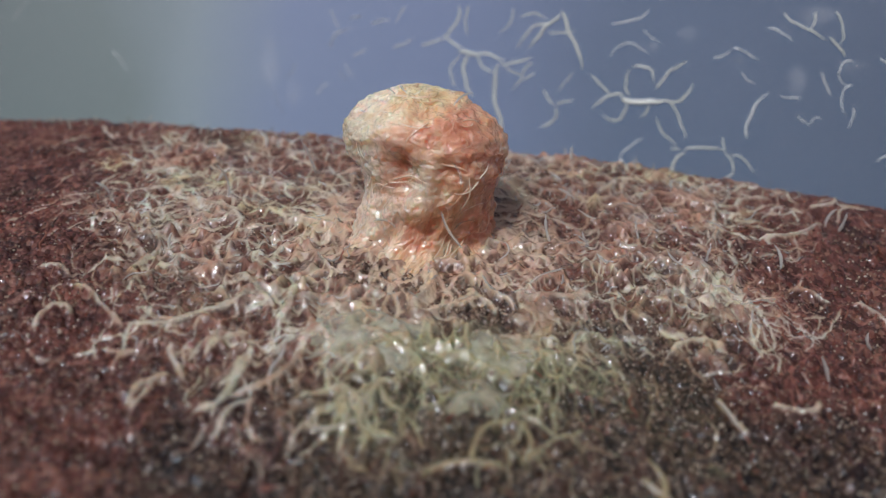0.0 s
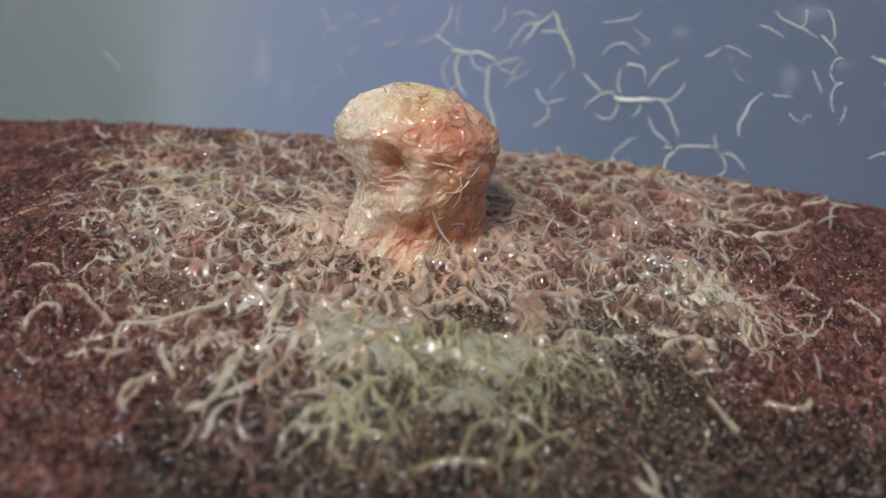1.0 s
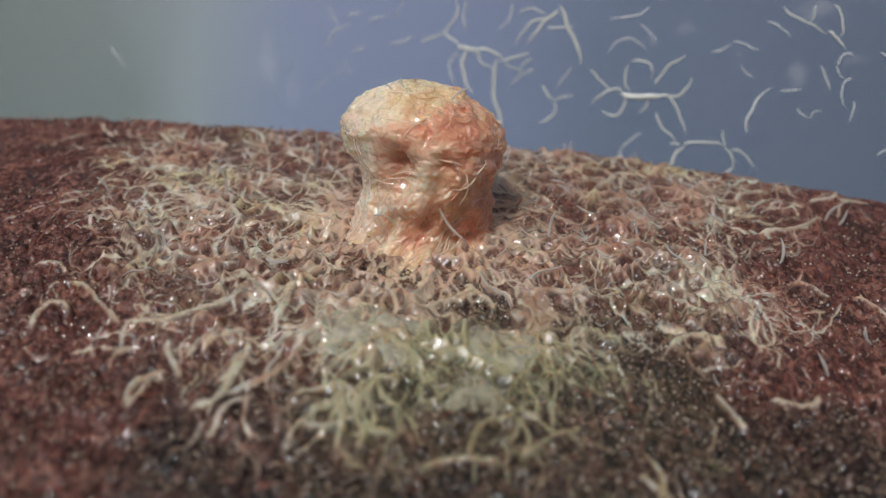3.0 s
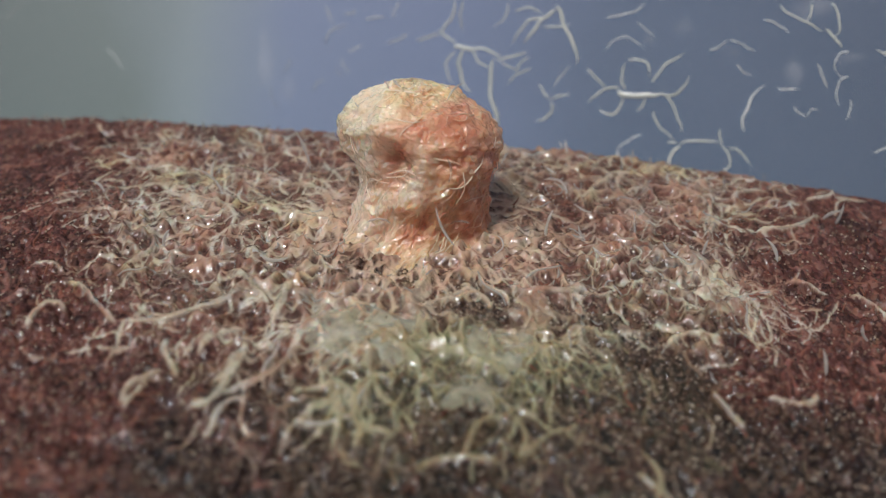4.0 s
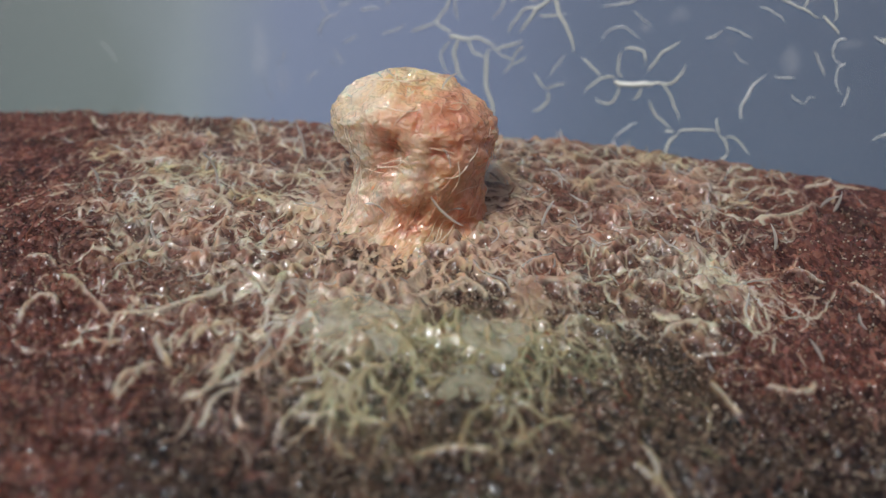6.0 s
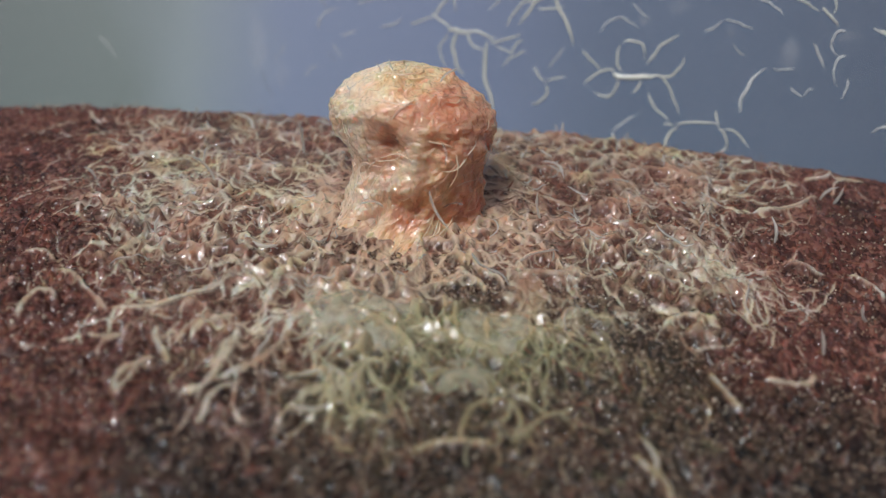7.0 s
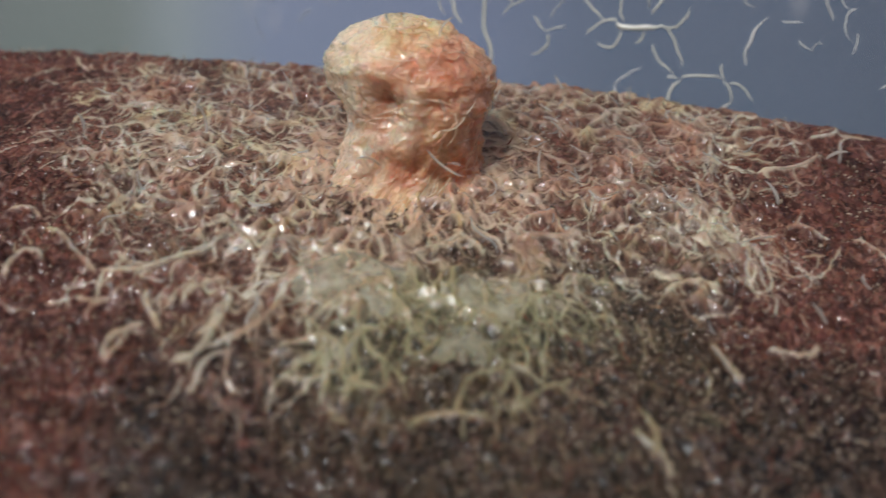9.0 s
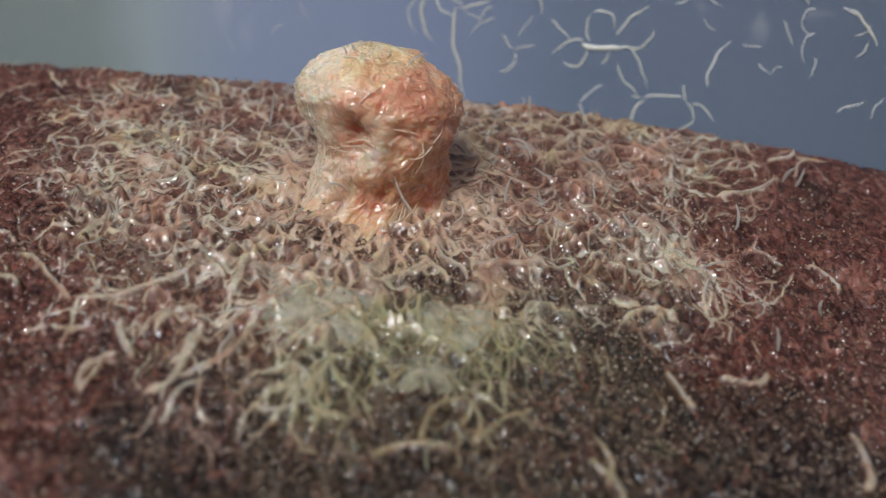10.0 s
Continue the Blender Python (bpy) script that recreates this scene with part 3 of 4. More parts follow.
tagged(new("wall_front", box_mesh("wall_front", -82, 82, -72.2, -70.2, -25.1, 60, SIDE)), "unseen pale grey plastic side behind the lens, added to block low sky light", "plastic wall", kind="structure")
tagged(new("backdrop", box_mesh("backdrop", -700, 700, 250, 252, -250, 160, distance_material())), "blurred daylit room beyond the clear wall", "backdrop", kind="structure")


# ---- worms on the ground ----
def crawl(x, y, heading, length, turn, wiggle, n=14, waves=1.5, lift=0.0, r=0.1, phase=0.0):
    """A worm's line over the ground from its tail; heading and turn in degrees; lift raises its head."""
    s = np.linspace(0, 1, n)
    px, py = line_on(x, y, heading, length, turn, wiggle, n, waves, phase)
    z = top(px, py)
    z = np.convolve(np.pad(z, 2, mode="edge"), np.ones(5) / 5, mode="valid") - (0.5 if lift else 1.0) * r
    return np.stack([px, py, z + lift * s ** 1.7], -1)


def build_mat(name, count, mat, density, size, label, seed):
    """A carpet of worms too many to count."""
    rng = np.random.default_rng(seed)
    parts = []
    while len(parts) < count:
        x, y = rng.uniform(-24, 22), rng.uniform(30, 56)
        if y > crest(x) + 0.4:
            continue
        if rng.random() > density(np.array(x), np.array(y)):
            continue
        away = math.degrees(math.atan2(y - TOWER[1] + 1.5, x - TOWER[0]))
        heading = away + rng.normal(0, 50) + (180 if rng.random() < 0.5 else 0)
        r = rng.uniform(*size)
        n = 11
        path = crawl(x, y, heading, rng.uniform(8, 22) * r, rng.normal(0, 80), rng.uniform(10, 50), n, rng.uniform(0.6, 1.6), max(0, rng.normal(-0.05, 0.22)), r, rng.uniform(0, 6))
        parts.append(tube(path, taper(n, r), 6))
    v, f = joined(parts)
    tagged(new(name, mesh_from(name, v, f, mat)), label, "worms", kind="stuff")


build_mat("worm_mat", 90, CREAM, lambda x, y: colony(x, y) * (1 - 0.8 * olive_at(x, y)), (0.045, 0.09), "tangled mat of glossy cream worms over the fruit flesh", 101)
build_mat("pale_worm_mat", 200, WHITE, lambda x, y: colony(x, y) * step(fbm(x, y, 2.5, 33), 0.42, 0.6) * (1 - 0.6 * olive_at(x, y)), (0.025, 0.055), "thin wet white worms scattered over the colony", 103)
build_mat("yellow_worm_mat", 45, YELLOW, lambda x, y: olive_at(x, y), (0.04, 0.08), "yellowish worms in olive slime", 105)
build_mat("red_worm_mat", 600, RUST, lambda x, y: 1 - 0.8 * colony(x, y), (0.02, 0.05), "fine reddish worms on bare red flesh", 107)


def build_grains():
    rng = np.random.default_rng(109)
    bm = bmesh.new()
    bmesh.ops.create_icosphere(bm, subdivisions=1, radius=1.0)
    v0 = np.array([v.co[:] for v in bm.verts])
    f0 = np.array([[v.index for v in f.verts] for f in bm.faces])
    bm.free()
    xs, ys = rng.uniform(-20, 20, 90000), rng.uniform(29, 48, 90000)
    want = np.maximum(np.maximum(grainy_at(xs, ys), 0.22 * brown_at(xs, ys)), np.maximum(0.25 * olive_at(xs, ys), 0.08))
    want = want * (COVER[np.searchsorted(GX, xs), np.searchsorted(GY, ys)] < 0.4)
    keep = rng.random(90000) < want
    parts = []
    for x, y, z in zip(xs[keep][:14000], ys[keep][:14000], top(xs[keep], ys[keep])):
        r = rng.uniform(0.03, 0.065) * (1.6 if rng.random() < 0.04 else 1.0)
        parts.append((v0 * r * rng.uniform(0.75, 1.2, 3) + np.array([x, y, z + 0.3 * r]), f0))
    v, f = joined(parts)
    tagged(new("pulp_grains", mesh_from("pulp_grains", v, f, GRAIN)), "wet brown and pale grains of fruit pulp", "fruit pulp", kind="stuff")


build_grains()

# ---- the worm tower ----
# height, middle across, half width of the mass from its spread foot to its domed top
SHAPE = np.array([(-2.4, -1.9, 5.6), (-0.8, -1.8, 5.0), (0.1, -1.5, 4.1), (0.6, -1.25, 3.45), (1.2, -0.95, 3.0), (1.8, -0.8, 2.78), (2.4, -0.68, 2.66), (3.0, -0.6, 2.62),
                  (3.5, -0.5, 2.7), (4.0, -0.46, 2.95), (4.6, -0.57, 3.25), (5.2, -0.69, 3.24), (5.8, -0.85, 2.95), (6.3, -0.95, 2.45), (6.75, -1.0, 1.8), (7.1, -1.0, 1.05), (7.24, -1.0, 0.55), (7.3, -1.0, 0.0)])
ARC = np.concatenate([[0], np.cumsum(np.hypot(np.diff(SHAPE[:, 0]), np.diff(SHAPE[:, 2])))])
PROFILE_Z, PROFILE_C, PROFILE_R = [np.interp(np.linspace(0, ARC[-1], 80), ARC, SHAPE[:, k]) for k in range(3)]
ROUND = 3.1


def at_height(z):
    return np.interp(z, PROFILE_Z, np.linspace(0, 1, 80))


def dimple(front, z, f0, z0, fw, zw):
    return np.exp(-(((front - f0) / fw) ** 2 + ((z - z0) / zw) ** 2))


def tower_point(theta, s):
    """A place on the tower's skin: theta round it (0: towards +x, -90 degrees: the front), s from foot 0 to top 1."""
    k = s * (len(PROFILE_Z) - 1)
    at = np.arange(len(PROFILE_Z))
    z, mid, r = np.interp(k, at, PROFILE_Z), np.interp(k, at, PROFILE_C), np.interp(k, at, PROFILE_R)
    front = (theta + 1.5 * np.pi) % (2 * np.pi) - np.pi
    full = step(r, 0.0, 2.0)
    u, v = np.cos(theta) * 3.2 + 60, np.sin(theta) * 3.2 + 60
    lump = fbm(u + 0.4 * z, v + z, 1.7, 201) - 0.5 + 0.45 * (fbm(u - z, v + 0.5 * z, 0.8, 223) - 0.5)
    r = r + 0.4 * lump * full
    r = r - 0.55 * dimple(front, z, -0.37, 4.3, 0.17, 0.36) - 0.2 * dimple(front, z, -0.32, 3.6, 0.2, 0.6)
    r = r + 0.32 * dimple(front, z, -0.02, 3.5, 0.13, 0.9) + 0.35 * dimple(front, z, 0.42, 3.4, 0.3, 1.2)
    r = r + 0.2 * dimple(front, z, -0.5, 5.35, 0.5, 0.5) + 0.2 * dimple(front, z, 0.35, 4.9, 0.35, 0.6)
    r = r - 0.35 * dimple(front, z, 0.12, 1.5, 0.12, 0.8) - 0.25 * dimple(front, z, -0.62, 1.0, 0.14, 0.9) - 0.25 * dimple(front, z, 0.55, 1.3, 0.12, 0.9)
    r = r + 0.35 * dimple(front, z, 0.2, 3.1, 0.8, 1.2)
    r = np.maximum(r, 0)
    low = 1 - step(z, 0.2, 2.0)
    r = r * (1 + 0.34 * (fbm(u, v, 0.7, 203) - 0.5) * low)
    r = r * (1 + 0.12 * np.maximum(0, np.cos(theta - 0.9)) ** 2 * (1 - step(z, 1.0, 4.2)))
    r = r * (1 - 0.27 * np.maximum(0, np.cos(front)) * (1 - step(z, 0.6, 2.6)))
    x = mid + r * np.cos(theta)
    y = TOWER[1] + r * np.sin(theta) * 0.95 - 0.06 * z
    z = z + 0.25 * lump * step(z, 5.5, 6.8)
    return np.stack([x, y, z], -1)


def tower_normal(theta, s):
    e = 2e-3
    a = tower_point(theta + e, s) - tower_point(theta - e, s)
    b = tower_point(theta, np.minimum(s + e, 1)) - tower_point(theta, np.maximum(s - e, 0))
    n = np.cross(a, b)
    return n / (np.linalg.norm(n, axis=-1, keepdims=True) + 1e-9)


def tower_hues_shade(p):
    """How cream, how milky white and how deep red the mass is at places p, with side shading painted in."""
    x, z = p[..., 0], p[..., 2]
    wob = fbm(x + 40, z + 0.6 * p[..., 1], 1.7, 205, 2) - 0.5
    wob2 = fbm(x + 70, z + 0.6 * p[..., 1], 0.55, 207) - 0.5
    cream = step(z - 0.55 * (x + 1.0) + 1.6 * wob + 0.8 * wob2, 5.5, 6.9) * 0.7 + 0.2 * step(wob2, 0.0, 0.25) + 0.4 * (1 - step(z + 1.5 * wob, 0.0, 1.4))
    # white on the left: pale worms plus the painted glow of the lit edge
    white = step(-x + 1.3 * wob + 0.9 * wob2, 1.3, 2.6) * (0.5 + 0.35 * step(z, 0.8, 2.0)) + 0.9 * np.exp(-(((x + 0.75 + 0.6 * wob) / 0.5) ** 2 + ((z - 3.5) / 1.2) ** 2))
    # the step over x paints the shade of the right side into the red
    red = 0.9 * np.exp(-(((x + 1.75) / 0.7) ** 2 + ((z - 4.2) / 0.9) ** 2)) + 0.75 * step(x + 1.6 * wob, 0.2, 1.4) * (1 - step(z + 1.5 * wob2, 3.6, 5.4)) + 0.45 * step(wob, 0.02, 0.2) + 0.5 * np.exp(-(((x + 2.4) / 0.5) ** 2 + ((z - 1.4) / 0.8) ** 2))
    return np.clip(cream, 0, 1), np.clip(white, 0, 1), np.clip(red, 0, 1)


def hue_shade_fields(p, shift=0.0):
    cream, white, red = tower_hues_shade(p)
    return {"cream": np.clip(cream + shift, 0, 1).ravel(), "white": np.clip(white + 0.6 * shift, 0, 1).ravel(), "red": np.clip(red - 0.5 * shift, 0, 1).ravel()}


def tower_strands(rng, count, loose):
    """Lines of worms on the tower, and their radii: they swirl round the dome and run down the neck."""
    m = 15
    u = np.linspace(0, 1, m)[None, :]

    def draw(low, high):
        return rng.uniform(low, high, (count, 1))

    th = np.where(draw(0, 1) < 0.8, draw(-np.pi, 0.35), draw(0.35, np.pi))
    s0 = draw(0.12, 0.985)
    length = draw(0.6, 2.4)
    tilt = np.where(s0 > 0.5, rng.normal(0.35, 0.6, (count, 1)), rng.normal(1.3, 0.5, (count, 1)))
    way = tilt + rng.normal(0, 1.2, (count, 1)) * (u - 0.5) + 0.4 * np.sin(2 * np.pi * draw(0.5, 1.3) * u + draw(0, 6)) + np.where(draw(0, 1) < 0.5, np.pi, 0)
    near = np.maximum(0.5, np.interp(s0, np.linspace(0, 1, 80), PROFILE_R))
    a = th + np.cumsum(np.cos(way), axis=1) * length / m / near
    b = np.clip(s0 + np.cumsum(np.sin(way), axis=1) * length / m / ARC[-1], 0.02, 0.99)
    r = draw(0.02, 0.046)
    lift = draw(-0.8, 0.5) * r + 0 * u
    if loose:
        lift = lift + draw(0.03, 0.16) * np.sin(np.pi * u) ** 2 + u ** 3 * draw(0.0, 0.3)
    return tower_point(a, b) + lift[..., None] * tower_normal(a, b), r[:, 0], a, b


def build_tower():
    tower = tagged(new("worm_tower"), "upright tower of tangled glossy peach and cream worms", "worm tower")
    tower.location = (TOWER[0] * MM, TOWER[1] * MM, float(slope(np.array(TOWER[0]), np.array(TOWER[1]))) * MM)
    t = np.linspace(0, 2 * np.pi, 620, endpoint=False)
    s = np.linspace(0, 1, 440)
    tt, ss = np.meshgrid(t, s)
    p = tower_point(tt, ss)
    u, v = tt * ROUND + 40, ss * ARC[-1] + 40
    f1, f2 = cells(u + 0.5 * fbm(u, v, 0.6, 225), v + 0.5 * fbm(v, u, 0.6, 227), 0.34, 219)
    fine = 0.06 * (1 - step(f1, 0.0, 0.8)) + 0.42 * (fbm(u, v, 0.75, 217, 3) - 0.5)
    rng = np.random.default_rng(213)
    lines = []
    for q, r, a, b in zip(*tower_strands(rng, 2600, False)):
        w = np.linspace(0, 1, 45)
        at = np.linspace(0, 1, len(a))
        end = np.minimum(1, np.minimum(w, 1 - w) * 6 + 0.2)
        lines.append(np.stack([np.interp(w, at, a) % (2 * np.pi) * ROUND, np.interp(w, at, b) * ARC[-1], (1.3 * r + 0.025) * (0.6 + 0.4 * end), (r + 0.03) * end, end], -1))
    ridge, _ = stamp(lines, 0.0, 2 * np.pi * ROUND / len(t), len(t), 0.0, ARC[-1] / (len(s) - 1), len(s), reach=6)
    fine = fine + 1.0 * ridge.T - 0.09
    p = p + (fine * step(np.interp(ss, np.linspace(0, 1, 80), PROFILE_R), 0.1, 1.0))[..., None] * tower_normal(tt, ss)
    n = len(t)
    i, j = np.meshgrid(np.arange(len(s) - 1), np.arange(n), indexing="ij")
    faces = np.stack([i * n + j, i * n + (j + 1) % n, (i + 1) * n + (j + 1) % n, (i + 1) * n + j], -1).reshape(-1, 4)
    core = new("core", mesh_from("core", p.reshape(-1, 3), faces, TOWER_SKIN, fields=hue_shade_fields(p)))
    parts, shifts = [], []
    for q, r, _, _ in zip(*tower_strands(rng, 90, False)):
        parts.append(tube(q, taper(len(q), r), 6))
        shifts.append(np.full(len(q) * 6, rng.normal(0.0, 0.16)))
    v, f = joined(parts)
    made = [core, tagged(new("tangle", mesh_from("tangle", v, f, TOWER_WORM, fields=hue_shade_fields(v, np.concatenate(shifts)))), "tangled peach and cream worms", kind="stuff")]
    for q, r, _, _ in zip(*tower_strands(rng, 60, True)):
        v, f = tube(q, taper(len(q), 0.65 * r), 7)
        made.append(new("worm", mesh_from("worm", v, f, TOWER_WORM, fields=hue_shade_fields(v, rng.uniform(0.1, 0.7)))))
    for ob in made:
        ob.parent = tower
        ob.matrix_parent_inverse = tower.matrix_basis.inverted()
    return tower


build_tower()
MOVING = []


# ---- slime films in front of the tower ----
def build_film(x, y, rx, ry, seed):
    a = np.linspace(0, 2 * np.pi, 72, endpoint=False)
    rings = np.linspace(0.02, 1, 26)
    rr, aa = np.meshgrid(rings, a, indexing="ij")
    edge = 0.7 + 0.7 * fbm(np.cos(aa) * 1.6 + 20, np.sin(aa) * 1.6 + 20, 1.0, seed)
    px, py = x + rx * rr * edge * np.cos(aa), y + ry * rr * edge * np.sin(aa)
    ground = slope(px, py) + 0.9 * (fbm(px, py, 4.5, 81) - 0.5)
    fold = 0.28 * (1 - np.abs(2 * fbm(px, py, 2.2, seed + 3) - 1)) ** 2 + 0.16 * fbm(px, py, 0.7, seed + 5)
    z = ground - 0.22 + 1.2 * fold + 0.06 * (1 - rr ** 2) - 0.5 * rr ** 6
    n = len(a)
    i, j = np.meshgrid(np.arange(len(rings) - 1), np.arange(n), indexing="ij")
    faces = np.stack([i * n + j, (i + 1) * n + j, (i + 1) * n + (j + 1) % n, i * n + (j + 1) % n], -1).reshape(-1, 4).tolist() + [list(range(n))]
    ob = new("slime_film", mesh_from("slime_film", np.stack([px, py, z], -1).reshape(-1, 3), faces, FILM))
    tagged(ob, "wet translucent olive slime film with folds, over fruit pulp", "slime")
    rng = np.random.default_rng(seed + 7)
    for k in range(5):
        heading = 360 * (k + rng.uniform(-0.3, 0.3)) / 5
        n = 20
        u = np.linspace(0, 1, n)
        turn = np.radians(heading + rng.normal(0, 40) * u + 14 * np.sin(7 * u + rng.uniform(0, 6)))
        reach = rng.uniform(0.7, 1.25)
        fx = x + 0.1 * rx * rng.normal() + np.cumsum(np.cos(turn)) * rx * reach / n
        fy = y + 0.1 * ry * rng.normal() + np.cumsum(np.sin(turn)) * ry * reach / n
        fz = np.maximum(top(fx, fy) - 0.03, slope(fx, fy) - 0.3)
        fz = np.convolve(np.pad(fz, 3, mode="edge"), np.ones(7) / 7, mode="valid") + 0.05
        r = rng.uniform(0.05, 0.1)
        v, f = tube(np.stack([fx, fy, fz], -1), taper(n, r, 0.3, 0.1) * (1 + 0.25 * np.sin(11 * u + k)), 10, 0.7)
        tagged(new("fold", mesh_from("fold", v, f, FOLD)), "pale wet fold of slime").parent = ob


build_film(-2.8, 37.4, 2.6, 1.5, 301)
build_film(1.9, 37.2, 1.9, 0.9, 311)
build_film(0.9, 35.0, 1.4, 0.9, 321)


# ---- single worms on the ground ----
SKIN = {"C": CREAM, "W": WHITE, "Y": YELLOW, "P": CREAM}
WORDS = {"C": "glossy cream worm lying in the slimy web", "W": "thin wet white worm lying over the web", "Y": "yellowish worm lying in olive slime", "P": "thick peach fold of clumped worms"}


def worm_object(path, r, mat, label, group, swing=(), name="worm", n_sides=8, tail=0.15):
    """A worm with its origin at its tail."""
    base = path[0].copy()
    s = np.linspace(0, 1, len(path))
    swell = 1 + 0.22 * np.sin(9 * s + 3 * base[0]) * np.sin(4 * s + base[1])
    v, f = tube(path - base, taper(len(path), r, 0.45, tail) * swell, n_sides, 0.8)
    ob = tagged(new(name, mesh_from(name, v, f, mat)), label, "worm", group)
    home = pose(*(base * MM))
    ob.matrix_world = home
    if swing:
        MOVING.append((ob, home, swing))
    return ob


def sway(rng, ax, ay, az, fast=1.0):
    return [(a, rng.uniform(2.2, 5.5) / fast, rng.random()) for a in (ax, ay, az)]


def build_ground_worms():
    rng = np.random.default_rng(403)
    for k, x, y, heading, length, turn, r, wiggle, waves, phase, lift in WORMS:
        path = crawl(x, y, heading, length, turn, wiggle, 22, waves, lift, r, phase)
        swing = sway(rng, 3, 3, 6) if lift else (sway(rng, 0.8, 0.8, 2.0) if k == "W" else ())
        worm_object(path, r, SKIN[k], WORDS[k], "worms on the fruit", swing, n_sides=9)


build_ground_worms()

# foot x, y, height, lean
STANDING = [
    (13.8, 43.6, 1.1, -2), (4.4, 43.9, 1.2, 2), (-9.3, 46.4, 1.6, -13), (-5.8, 49.0, 1.7, -1), (10.8, 43.7, 0.7, -4), (17.0, 47.6, 1.0, 36),
    (17.5, 47.4, 1.0, 25), (13.8, 37.5, 1.0, -19), (16.1, 39.5, 0.8, -29), (-7.9, 51.7, 0.5, 18), (6.1, 51.0, 0.7, -24), (8.5, 50.2, 0.9, -19),
    (-10.1, 48.2, 0.9, 18), (-10.8, 42.2, 0.8, -14), (-14.5, 46.8, 0.9, -18), (13.1, 49.0, 0.9, 3),
]


def rising(foot, height, lean, curl, rng, r=0.075):
    s = np.linspace(0, 1, 16)
    a = np.radians(lean + curl * (s - 0.3))
    side = rng.uniform(-0.4, 0.4)
    dx, dz = np.sin(a) * height / 15, np.cos(a) * height / 15
    path = np.stack([np.cumsum(dx) - dx[0], side * height * s ** 2, np.cumsum(dz) - dz[0]], -1)
    return path + foot


def build_standing():
    rng = np.random.default_rng(411)
    for x, y, height, lean in STANDING:
        foot = np.array([x, y, float(top(np.array(x), np.array(y))) - 0.05])
        path = rising(foot, height, lean, rng.uniform(-70, 70), rng)
        worm_object(path, 0.075, WHITE, "thin white worm rearing up from the web, waving", "worms rearing up", sway(rng, 10, 18, 12, 1.4))
    for k in range(75):
        x = rng.uniform(-21, 21)
        y = crest(x) - abs(rng.normal(0, 0.5))
        foot = np.array([x, y, float(top(np.array(x), np.array(y))) - 0.05])
        worm_object(rising(foot, rng.uniform(0.25, 0.6), rng.normal(0, 30), rng.uniform(-60, 60), rng), 0.04, CREAM, "tiny worm rearing up on the crest of the flesh", "worms rearing up", sway(rng, 8, 14, 8, 1.3))


build_standing()


def build_tower_worms():
    """Worms that hang free from the tower."""
    rng = np.random.default_rng(421)
    spots = [(-1.36, 2.4, 1.7, 150, -40, 0.07), (-0.85, 6.5, 1.0, 30, 60, 0.06), (-1.9, 7.0, 0.5, -40, 50, 0.045), (-2.5, 6.2, 0.4, -60, 40, 0.04),
             (-2.2, 6.9, 0.45, -30, -50, 0.04), (-1.3, 4.3, 1.0, 160, 60, 0.055), (-1.0, 1.6, 0.9, 60, 70, 0.05), (-2.0, 1.7, 1.0, -60, -80, 0.06)]
    for th, s, height, lean, curl, r in spots:
        foot = tower_point(np.array(th), np.array(at_height(s))) + np.array([0, -0.06, 0])
        path = rising(foot, height, lean, curl, rng)
        worm_object(path, r, WHITE, "thin white worm hanging free from the worm tower", "worms on the tower", sway(rng, 4, 14, 4, 1.5))


build_tower_worms()


# ---- worms on the clear wall ----
def wall_path(x, z, heading, length, turn, rng, n=16):
    s = np.linspace(0, 1, n)
    a = np.radians(heading + turn * s + 9 * np.sin(9 * s + rng.uniform(0, 6)) + 8 * np.sin(17 * s + rng.uniform(0, 6)))
    px = x + np.concatenate([[0], np.cumsum(np.cos(a[:-1]))]) * length / (n - 1)
    pz = z + np.concatenate([[0], np.cumsum(np.sin(a[:-1]))]) * length / (n - 1)
    return np.stack([px, wall_y(px) - 0.08 + 0 * px, pz], -1)


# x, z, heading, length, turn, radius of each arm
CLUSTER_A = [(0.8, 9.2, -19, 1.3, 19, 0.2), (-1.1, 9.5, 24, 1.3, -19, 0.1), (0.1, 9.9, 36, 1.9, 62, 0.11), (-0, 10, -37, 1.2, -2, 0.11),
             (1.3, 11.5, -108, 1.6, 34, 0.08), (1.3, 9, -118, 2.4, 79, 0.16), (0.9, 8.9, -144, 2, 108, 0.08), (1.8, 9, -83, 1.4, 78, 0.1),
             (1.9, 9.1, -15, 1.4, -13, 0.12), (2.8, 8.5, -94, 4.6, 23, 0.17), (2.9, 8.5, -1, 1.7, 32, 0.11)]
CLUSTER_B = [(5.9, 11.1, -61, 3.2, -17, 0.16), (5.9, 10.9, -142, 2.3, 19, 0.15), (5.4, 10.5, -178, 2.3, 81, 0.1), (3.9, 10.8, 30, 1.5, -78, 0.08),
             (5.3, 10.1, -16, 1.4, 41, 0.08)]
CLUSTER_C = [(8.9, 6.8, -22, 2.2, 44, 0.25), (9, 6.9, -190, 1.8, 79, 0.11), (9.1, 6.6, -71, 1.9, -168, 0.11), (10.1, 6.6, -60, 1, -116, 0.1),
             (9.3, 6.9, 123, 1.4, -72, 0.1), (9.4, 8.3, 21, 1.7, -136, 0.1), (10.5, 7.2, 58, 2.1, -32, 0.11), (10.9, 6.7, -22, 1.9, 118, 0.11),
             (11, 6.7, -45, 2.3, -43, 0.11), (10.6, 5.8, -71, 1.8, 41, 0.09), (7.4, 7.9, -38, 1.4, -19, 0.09)]
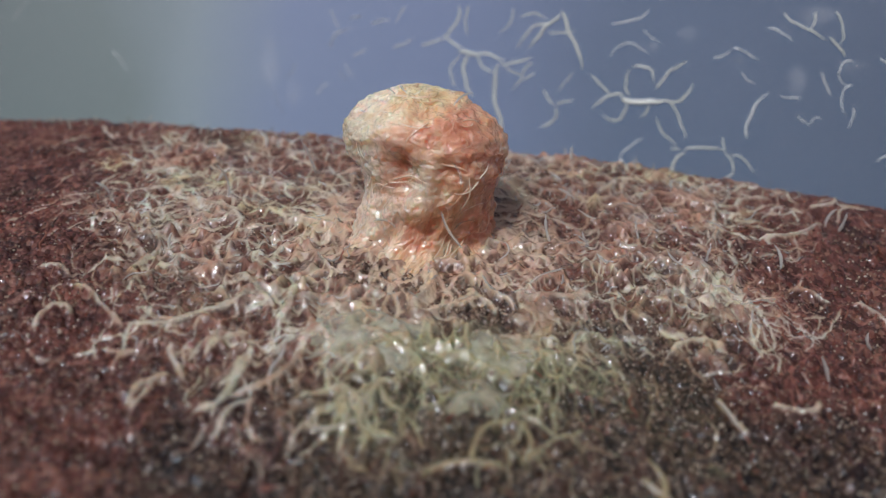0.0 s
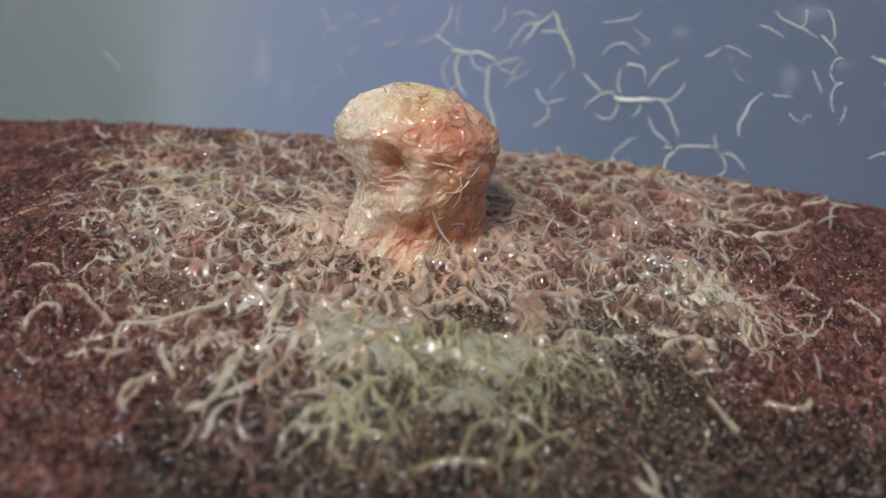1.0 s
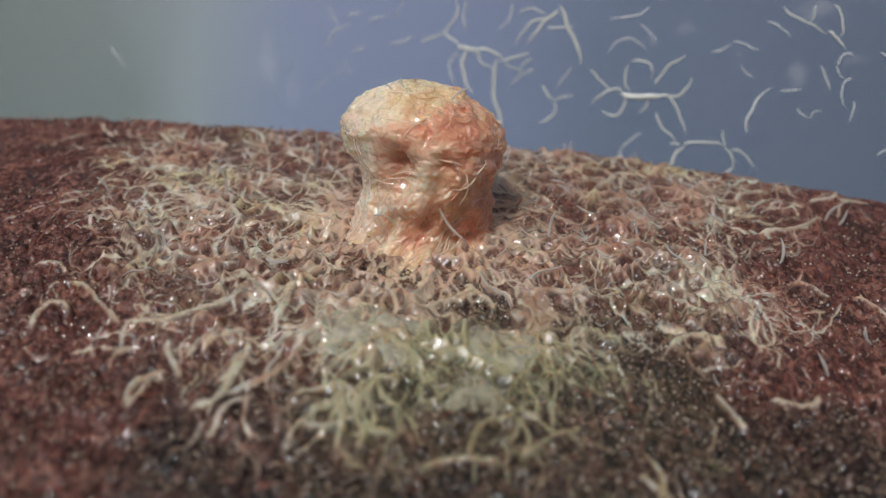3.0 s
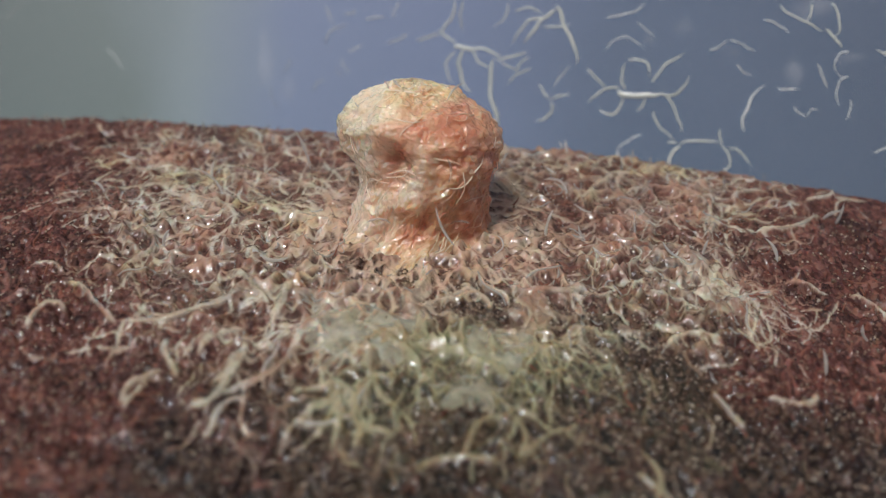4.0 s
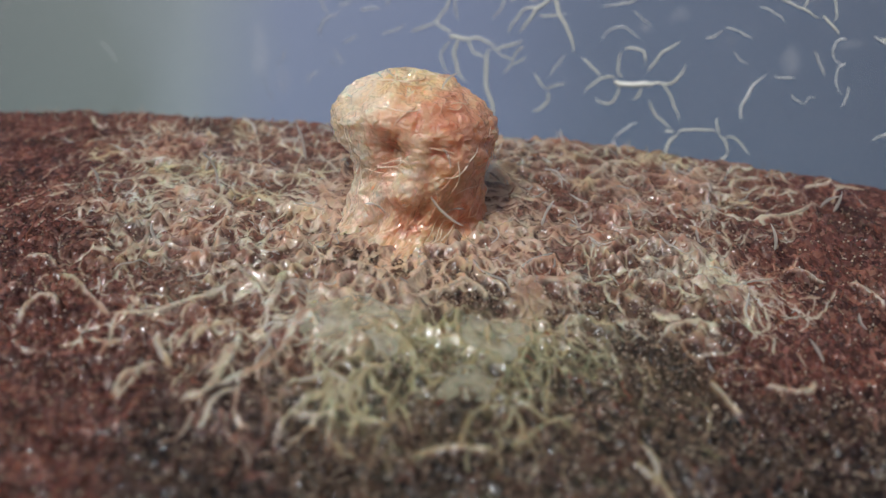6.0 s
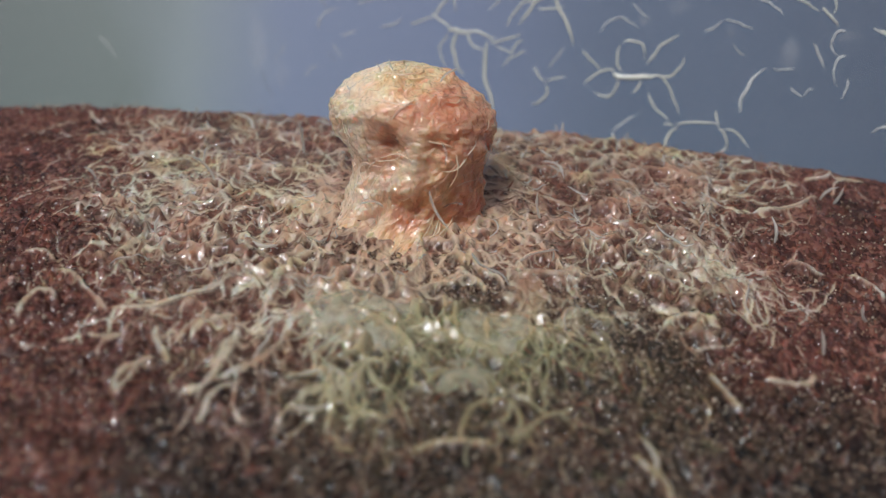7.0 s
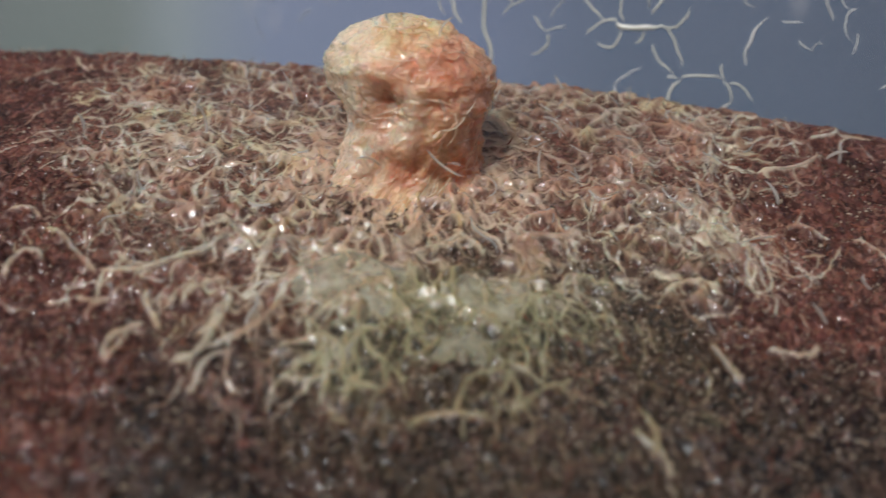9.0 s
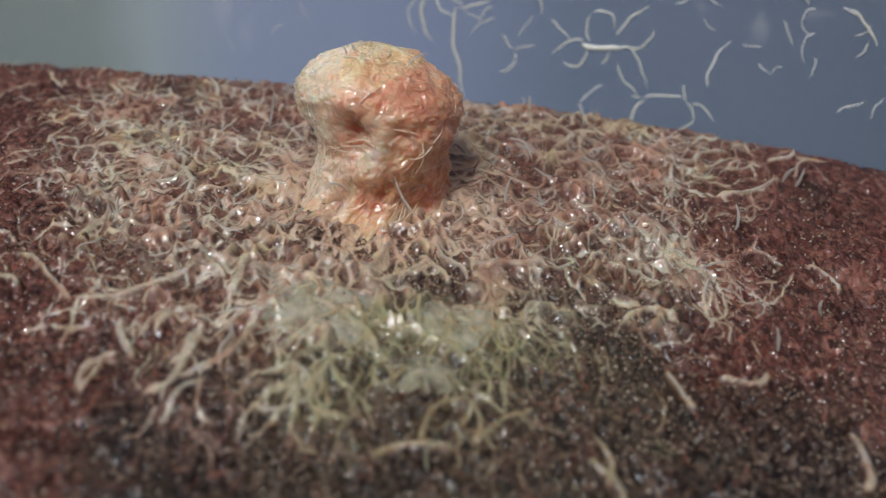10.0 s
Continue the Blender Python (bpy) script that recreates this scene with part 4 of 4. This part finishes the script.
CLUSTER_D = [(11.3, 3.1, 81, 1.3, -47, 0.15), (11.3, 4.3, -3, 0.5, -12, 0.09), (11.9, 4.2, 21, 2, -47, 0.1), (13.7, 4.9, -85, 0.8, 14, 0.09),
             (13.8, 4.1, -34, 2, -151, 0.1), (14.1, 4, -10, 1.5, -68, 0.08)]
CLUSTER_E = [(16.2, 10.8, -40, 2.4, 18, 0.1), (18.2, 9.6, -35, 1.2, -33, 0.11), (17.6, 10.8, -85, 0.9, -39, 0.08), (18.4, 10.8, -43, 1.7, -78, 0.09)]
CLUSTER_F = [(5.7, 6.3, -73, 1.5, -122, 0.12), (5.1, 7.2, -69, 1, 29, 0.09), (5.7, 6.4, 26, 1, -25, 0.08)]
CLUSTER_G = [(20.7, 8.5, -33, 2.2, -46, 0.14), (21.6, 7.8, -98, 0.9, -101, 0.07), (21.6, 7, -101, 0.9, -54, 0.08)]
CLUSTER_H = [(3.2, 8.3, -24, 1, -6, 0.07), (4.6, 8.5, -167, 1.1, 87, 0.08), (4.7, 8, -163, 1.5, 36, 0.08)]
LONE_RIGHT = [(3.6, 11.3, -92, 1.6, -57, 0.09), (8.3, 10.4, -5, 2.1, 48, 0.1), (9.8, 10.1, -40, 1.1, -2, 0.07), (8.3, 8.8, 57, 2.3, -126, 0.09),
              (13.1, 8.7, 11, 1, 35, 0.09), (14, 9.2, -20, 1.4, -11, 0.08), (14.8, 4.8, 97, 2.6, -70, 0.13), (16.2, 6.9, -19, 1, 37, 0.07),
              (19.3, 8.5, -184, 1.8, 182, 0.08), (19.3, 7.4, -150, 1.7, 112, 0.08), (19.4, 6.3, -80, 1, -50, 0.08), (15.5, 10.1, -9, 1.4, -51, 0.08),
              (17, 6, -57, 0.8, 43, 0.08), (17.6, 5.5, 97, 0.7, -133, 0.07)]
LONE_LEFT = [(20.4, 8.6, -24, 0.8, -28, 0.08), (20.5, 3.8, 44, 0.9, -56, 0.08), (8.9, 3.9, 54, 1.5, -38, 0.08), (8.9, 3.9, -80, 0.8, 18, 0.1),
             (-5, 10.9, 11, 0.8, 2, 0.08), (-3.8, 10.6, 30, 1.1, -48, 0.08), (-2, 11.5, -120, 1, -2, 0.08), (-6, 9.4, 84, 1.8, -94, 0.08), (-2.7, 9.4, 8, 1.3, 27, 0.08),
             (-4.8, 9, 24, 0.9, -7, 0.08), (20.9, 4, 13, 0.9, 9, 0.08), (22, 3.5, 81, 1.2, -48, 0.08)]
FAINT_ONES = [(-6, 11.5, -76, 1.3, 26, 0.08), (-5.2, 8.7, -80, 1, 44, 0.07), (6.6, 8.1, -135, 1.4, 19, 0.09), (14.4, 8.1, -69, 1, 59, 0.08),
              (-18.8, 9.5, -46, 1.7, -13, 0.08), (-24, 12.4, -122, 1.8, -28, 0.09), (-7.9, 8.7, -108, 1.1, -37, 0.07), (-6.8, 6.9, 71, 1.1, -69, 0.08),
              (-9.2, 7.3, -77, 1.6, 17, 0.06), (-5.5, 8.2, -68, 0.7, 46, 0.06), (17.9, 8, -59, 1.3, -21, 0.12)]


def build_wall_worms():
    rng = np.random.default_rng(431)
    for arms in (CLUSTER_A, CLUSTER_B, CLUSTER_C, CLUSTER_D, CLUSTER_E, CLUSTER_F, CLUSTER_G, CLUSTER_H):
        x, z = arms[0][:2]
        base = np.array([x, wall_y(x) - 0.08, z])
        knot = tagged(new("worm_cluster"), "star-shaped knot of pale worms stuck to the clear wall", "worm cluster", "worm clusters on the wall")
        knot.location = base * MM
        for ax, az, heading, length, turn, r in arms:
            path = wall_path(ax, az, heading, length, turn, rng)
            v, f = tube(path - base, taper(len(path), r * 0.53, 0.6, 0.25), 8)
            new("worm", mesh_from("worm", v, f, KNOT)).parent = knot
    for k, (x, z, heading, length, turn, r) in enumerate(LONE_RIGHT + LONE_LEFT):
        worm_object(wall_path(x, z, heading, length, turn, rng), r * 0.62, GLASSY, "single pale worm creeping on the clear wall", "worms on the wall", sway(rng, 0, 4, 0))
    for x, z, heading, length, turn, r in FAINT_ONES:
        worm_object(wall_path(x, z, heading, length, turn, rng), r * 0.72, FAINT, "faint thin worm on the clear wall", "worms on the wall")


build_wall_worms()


def build_smears():
    """Patches of dried slime on the clear wall: x, z, half width, half height."""
    rng = np.random.default_rng(441)
    for x, z, wide, high in ((12.0, 9.9, 0.55, 0.45), (17.7, 10.6, 1.0, 0.5), (16.9, 7.6, 0.5, 0.8), (10.4, 9.3, 0.35, 0.3), (14.3, 8.6, 0.3, 0.25), (19.4, 8.3, 0.8, 0.3), (-9.4, 8.6, 0.6, 1.6), (-8.2, 7.1, 0.5, 1.0)):
        a = np.linspace(0, 2 * np.pi, 40, endpoint=False)
        rr, aa = np.meshgrid(np.linspace(0.02, 1, 10), a, indexing="ij")
        edge = 0.6 + 0.8 * fbm(np.cos(aa) * 1.5 + x + 40, np.sin(aa) * 1.5 + z + 40, 1.0, 443)
        px, pz = wide * rr * edge * np.cos(aa), high * rr * edge * np.sin(aa)
        py = wall_y(x + px) - wall_y(x) - 0.012 * (1 - rr ** 2)
        i, j = np.meshgrid(np.arange(9), np.arange(40), indexing="ij")
        faces = np.stack([i * 40 + j, (i + 1) * 40 + j, (i + 1) * 40 + (j + 1) % 40, i * 40 + (j + 1) % 40], -1).reshape(-1, 4).tolist() + [list(range(40))]
        ob = new("slime_smear", mesh_from("slime_smear", np.stack([px, py, pz], -1).reshape(-1, 3), faces, SMEAR, fields={"thin": (rng.uniform(0.14, 0.24) * (1 - rr ** 2)).ravel()}))
        tagged(ob, "faint whitish smear of dried slime on the clear wall", "slime", "smears on the wall")
        ob.location = np.array([x, wall_y(x) - 0.02, z]) * MM


build_smears()


def motions():
    for ob, home, swing in MOVING:
        rows = []
        for k in range(21):
            t = k * 0.5
            rows.append((t, home @ pose(0, 0, 0, *[amp * math.sin(2 * math.pi * (t / period + phase)) for amp, period, phase in swing])))
        walk(ob, rows)


motions()
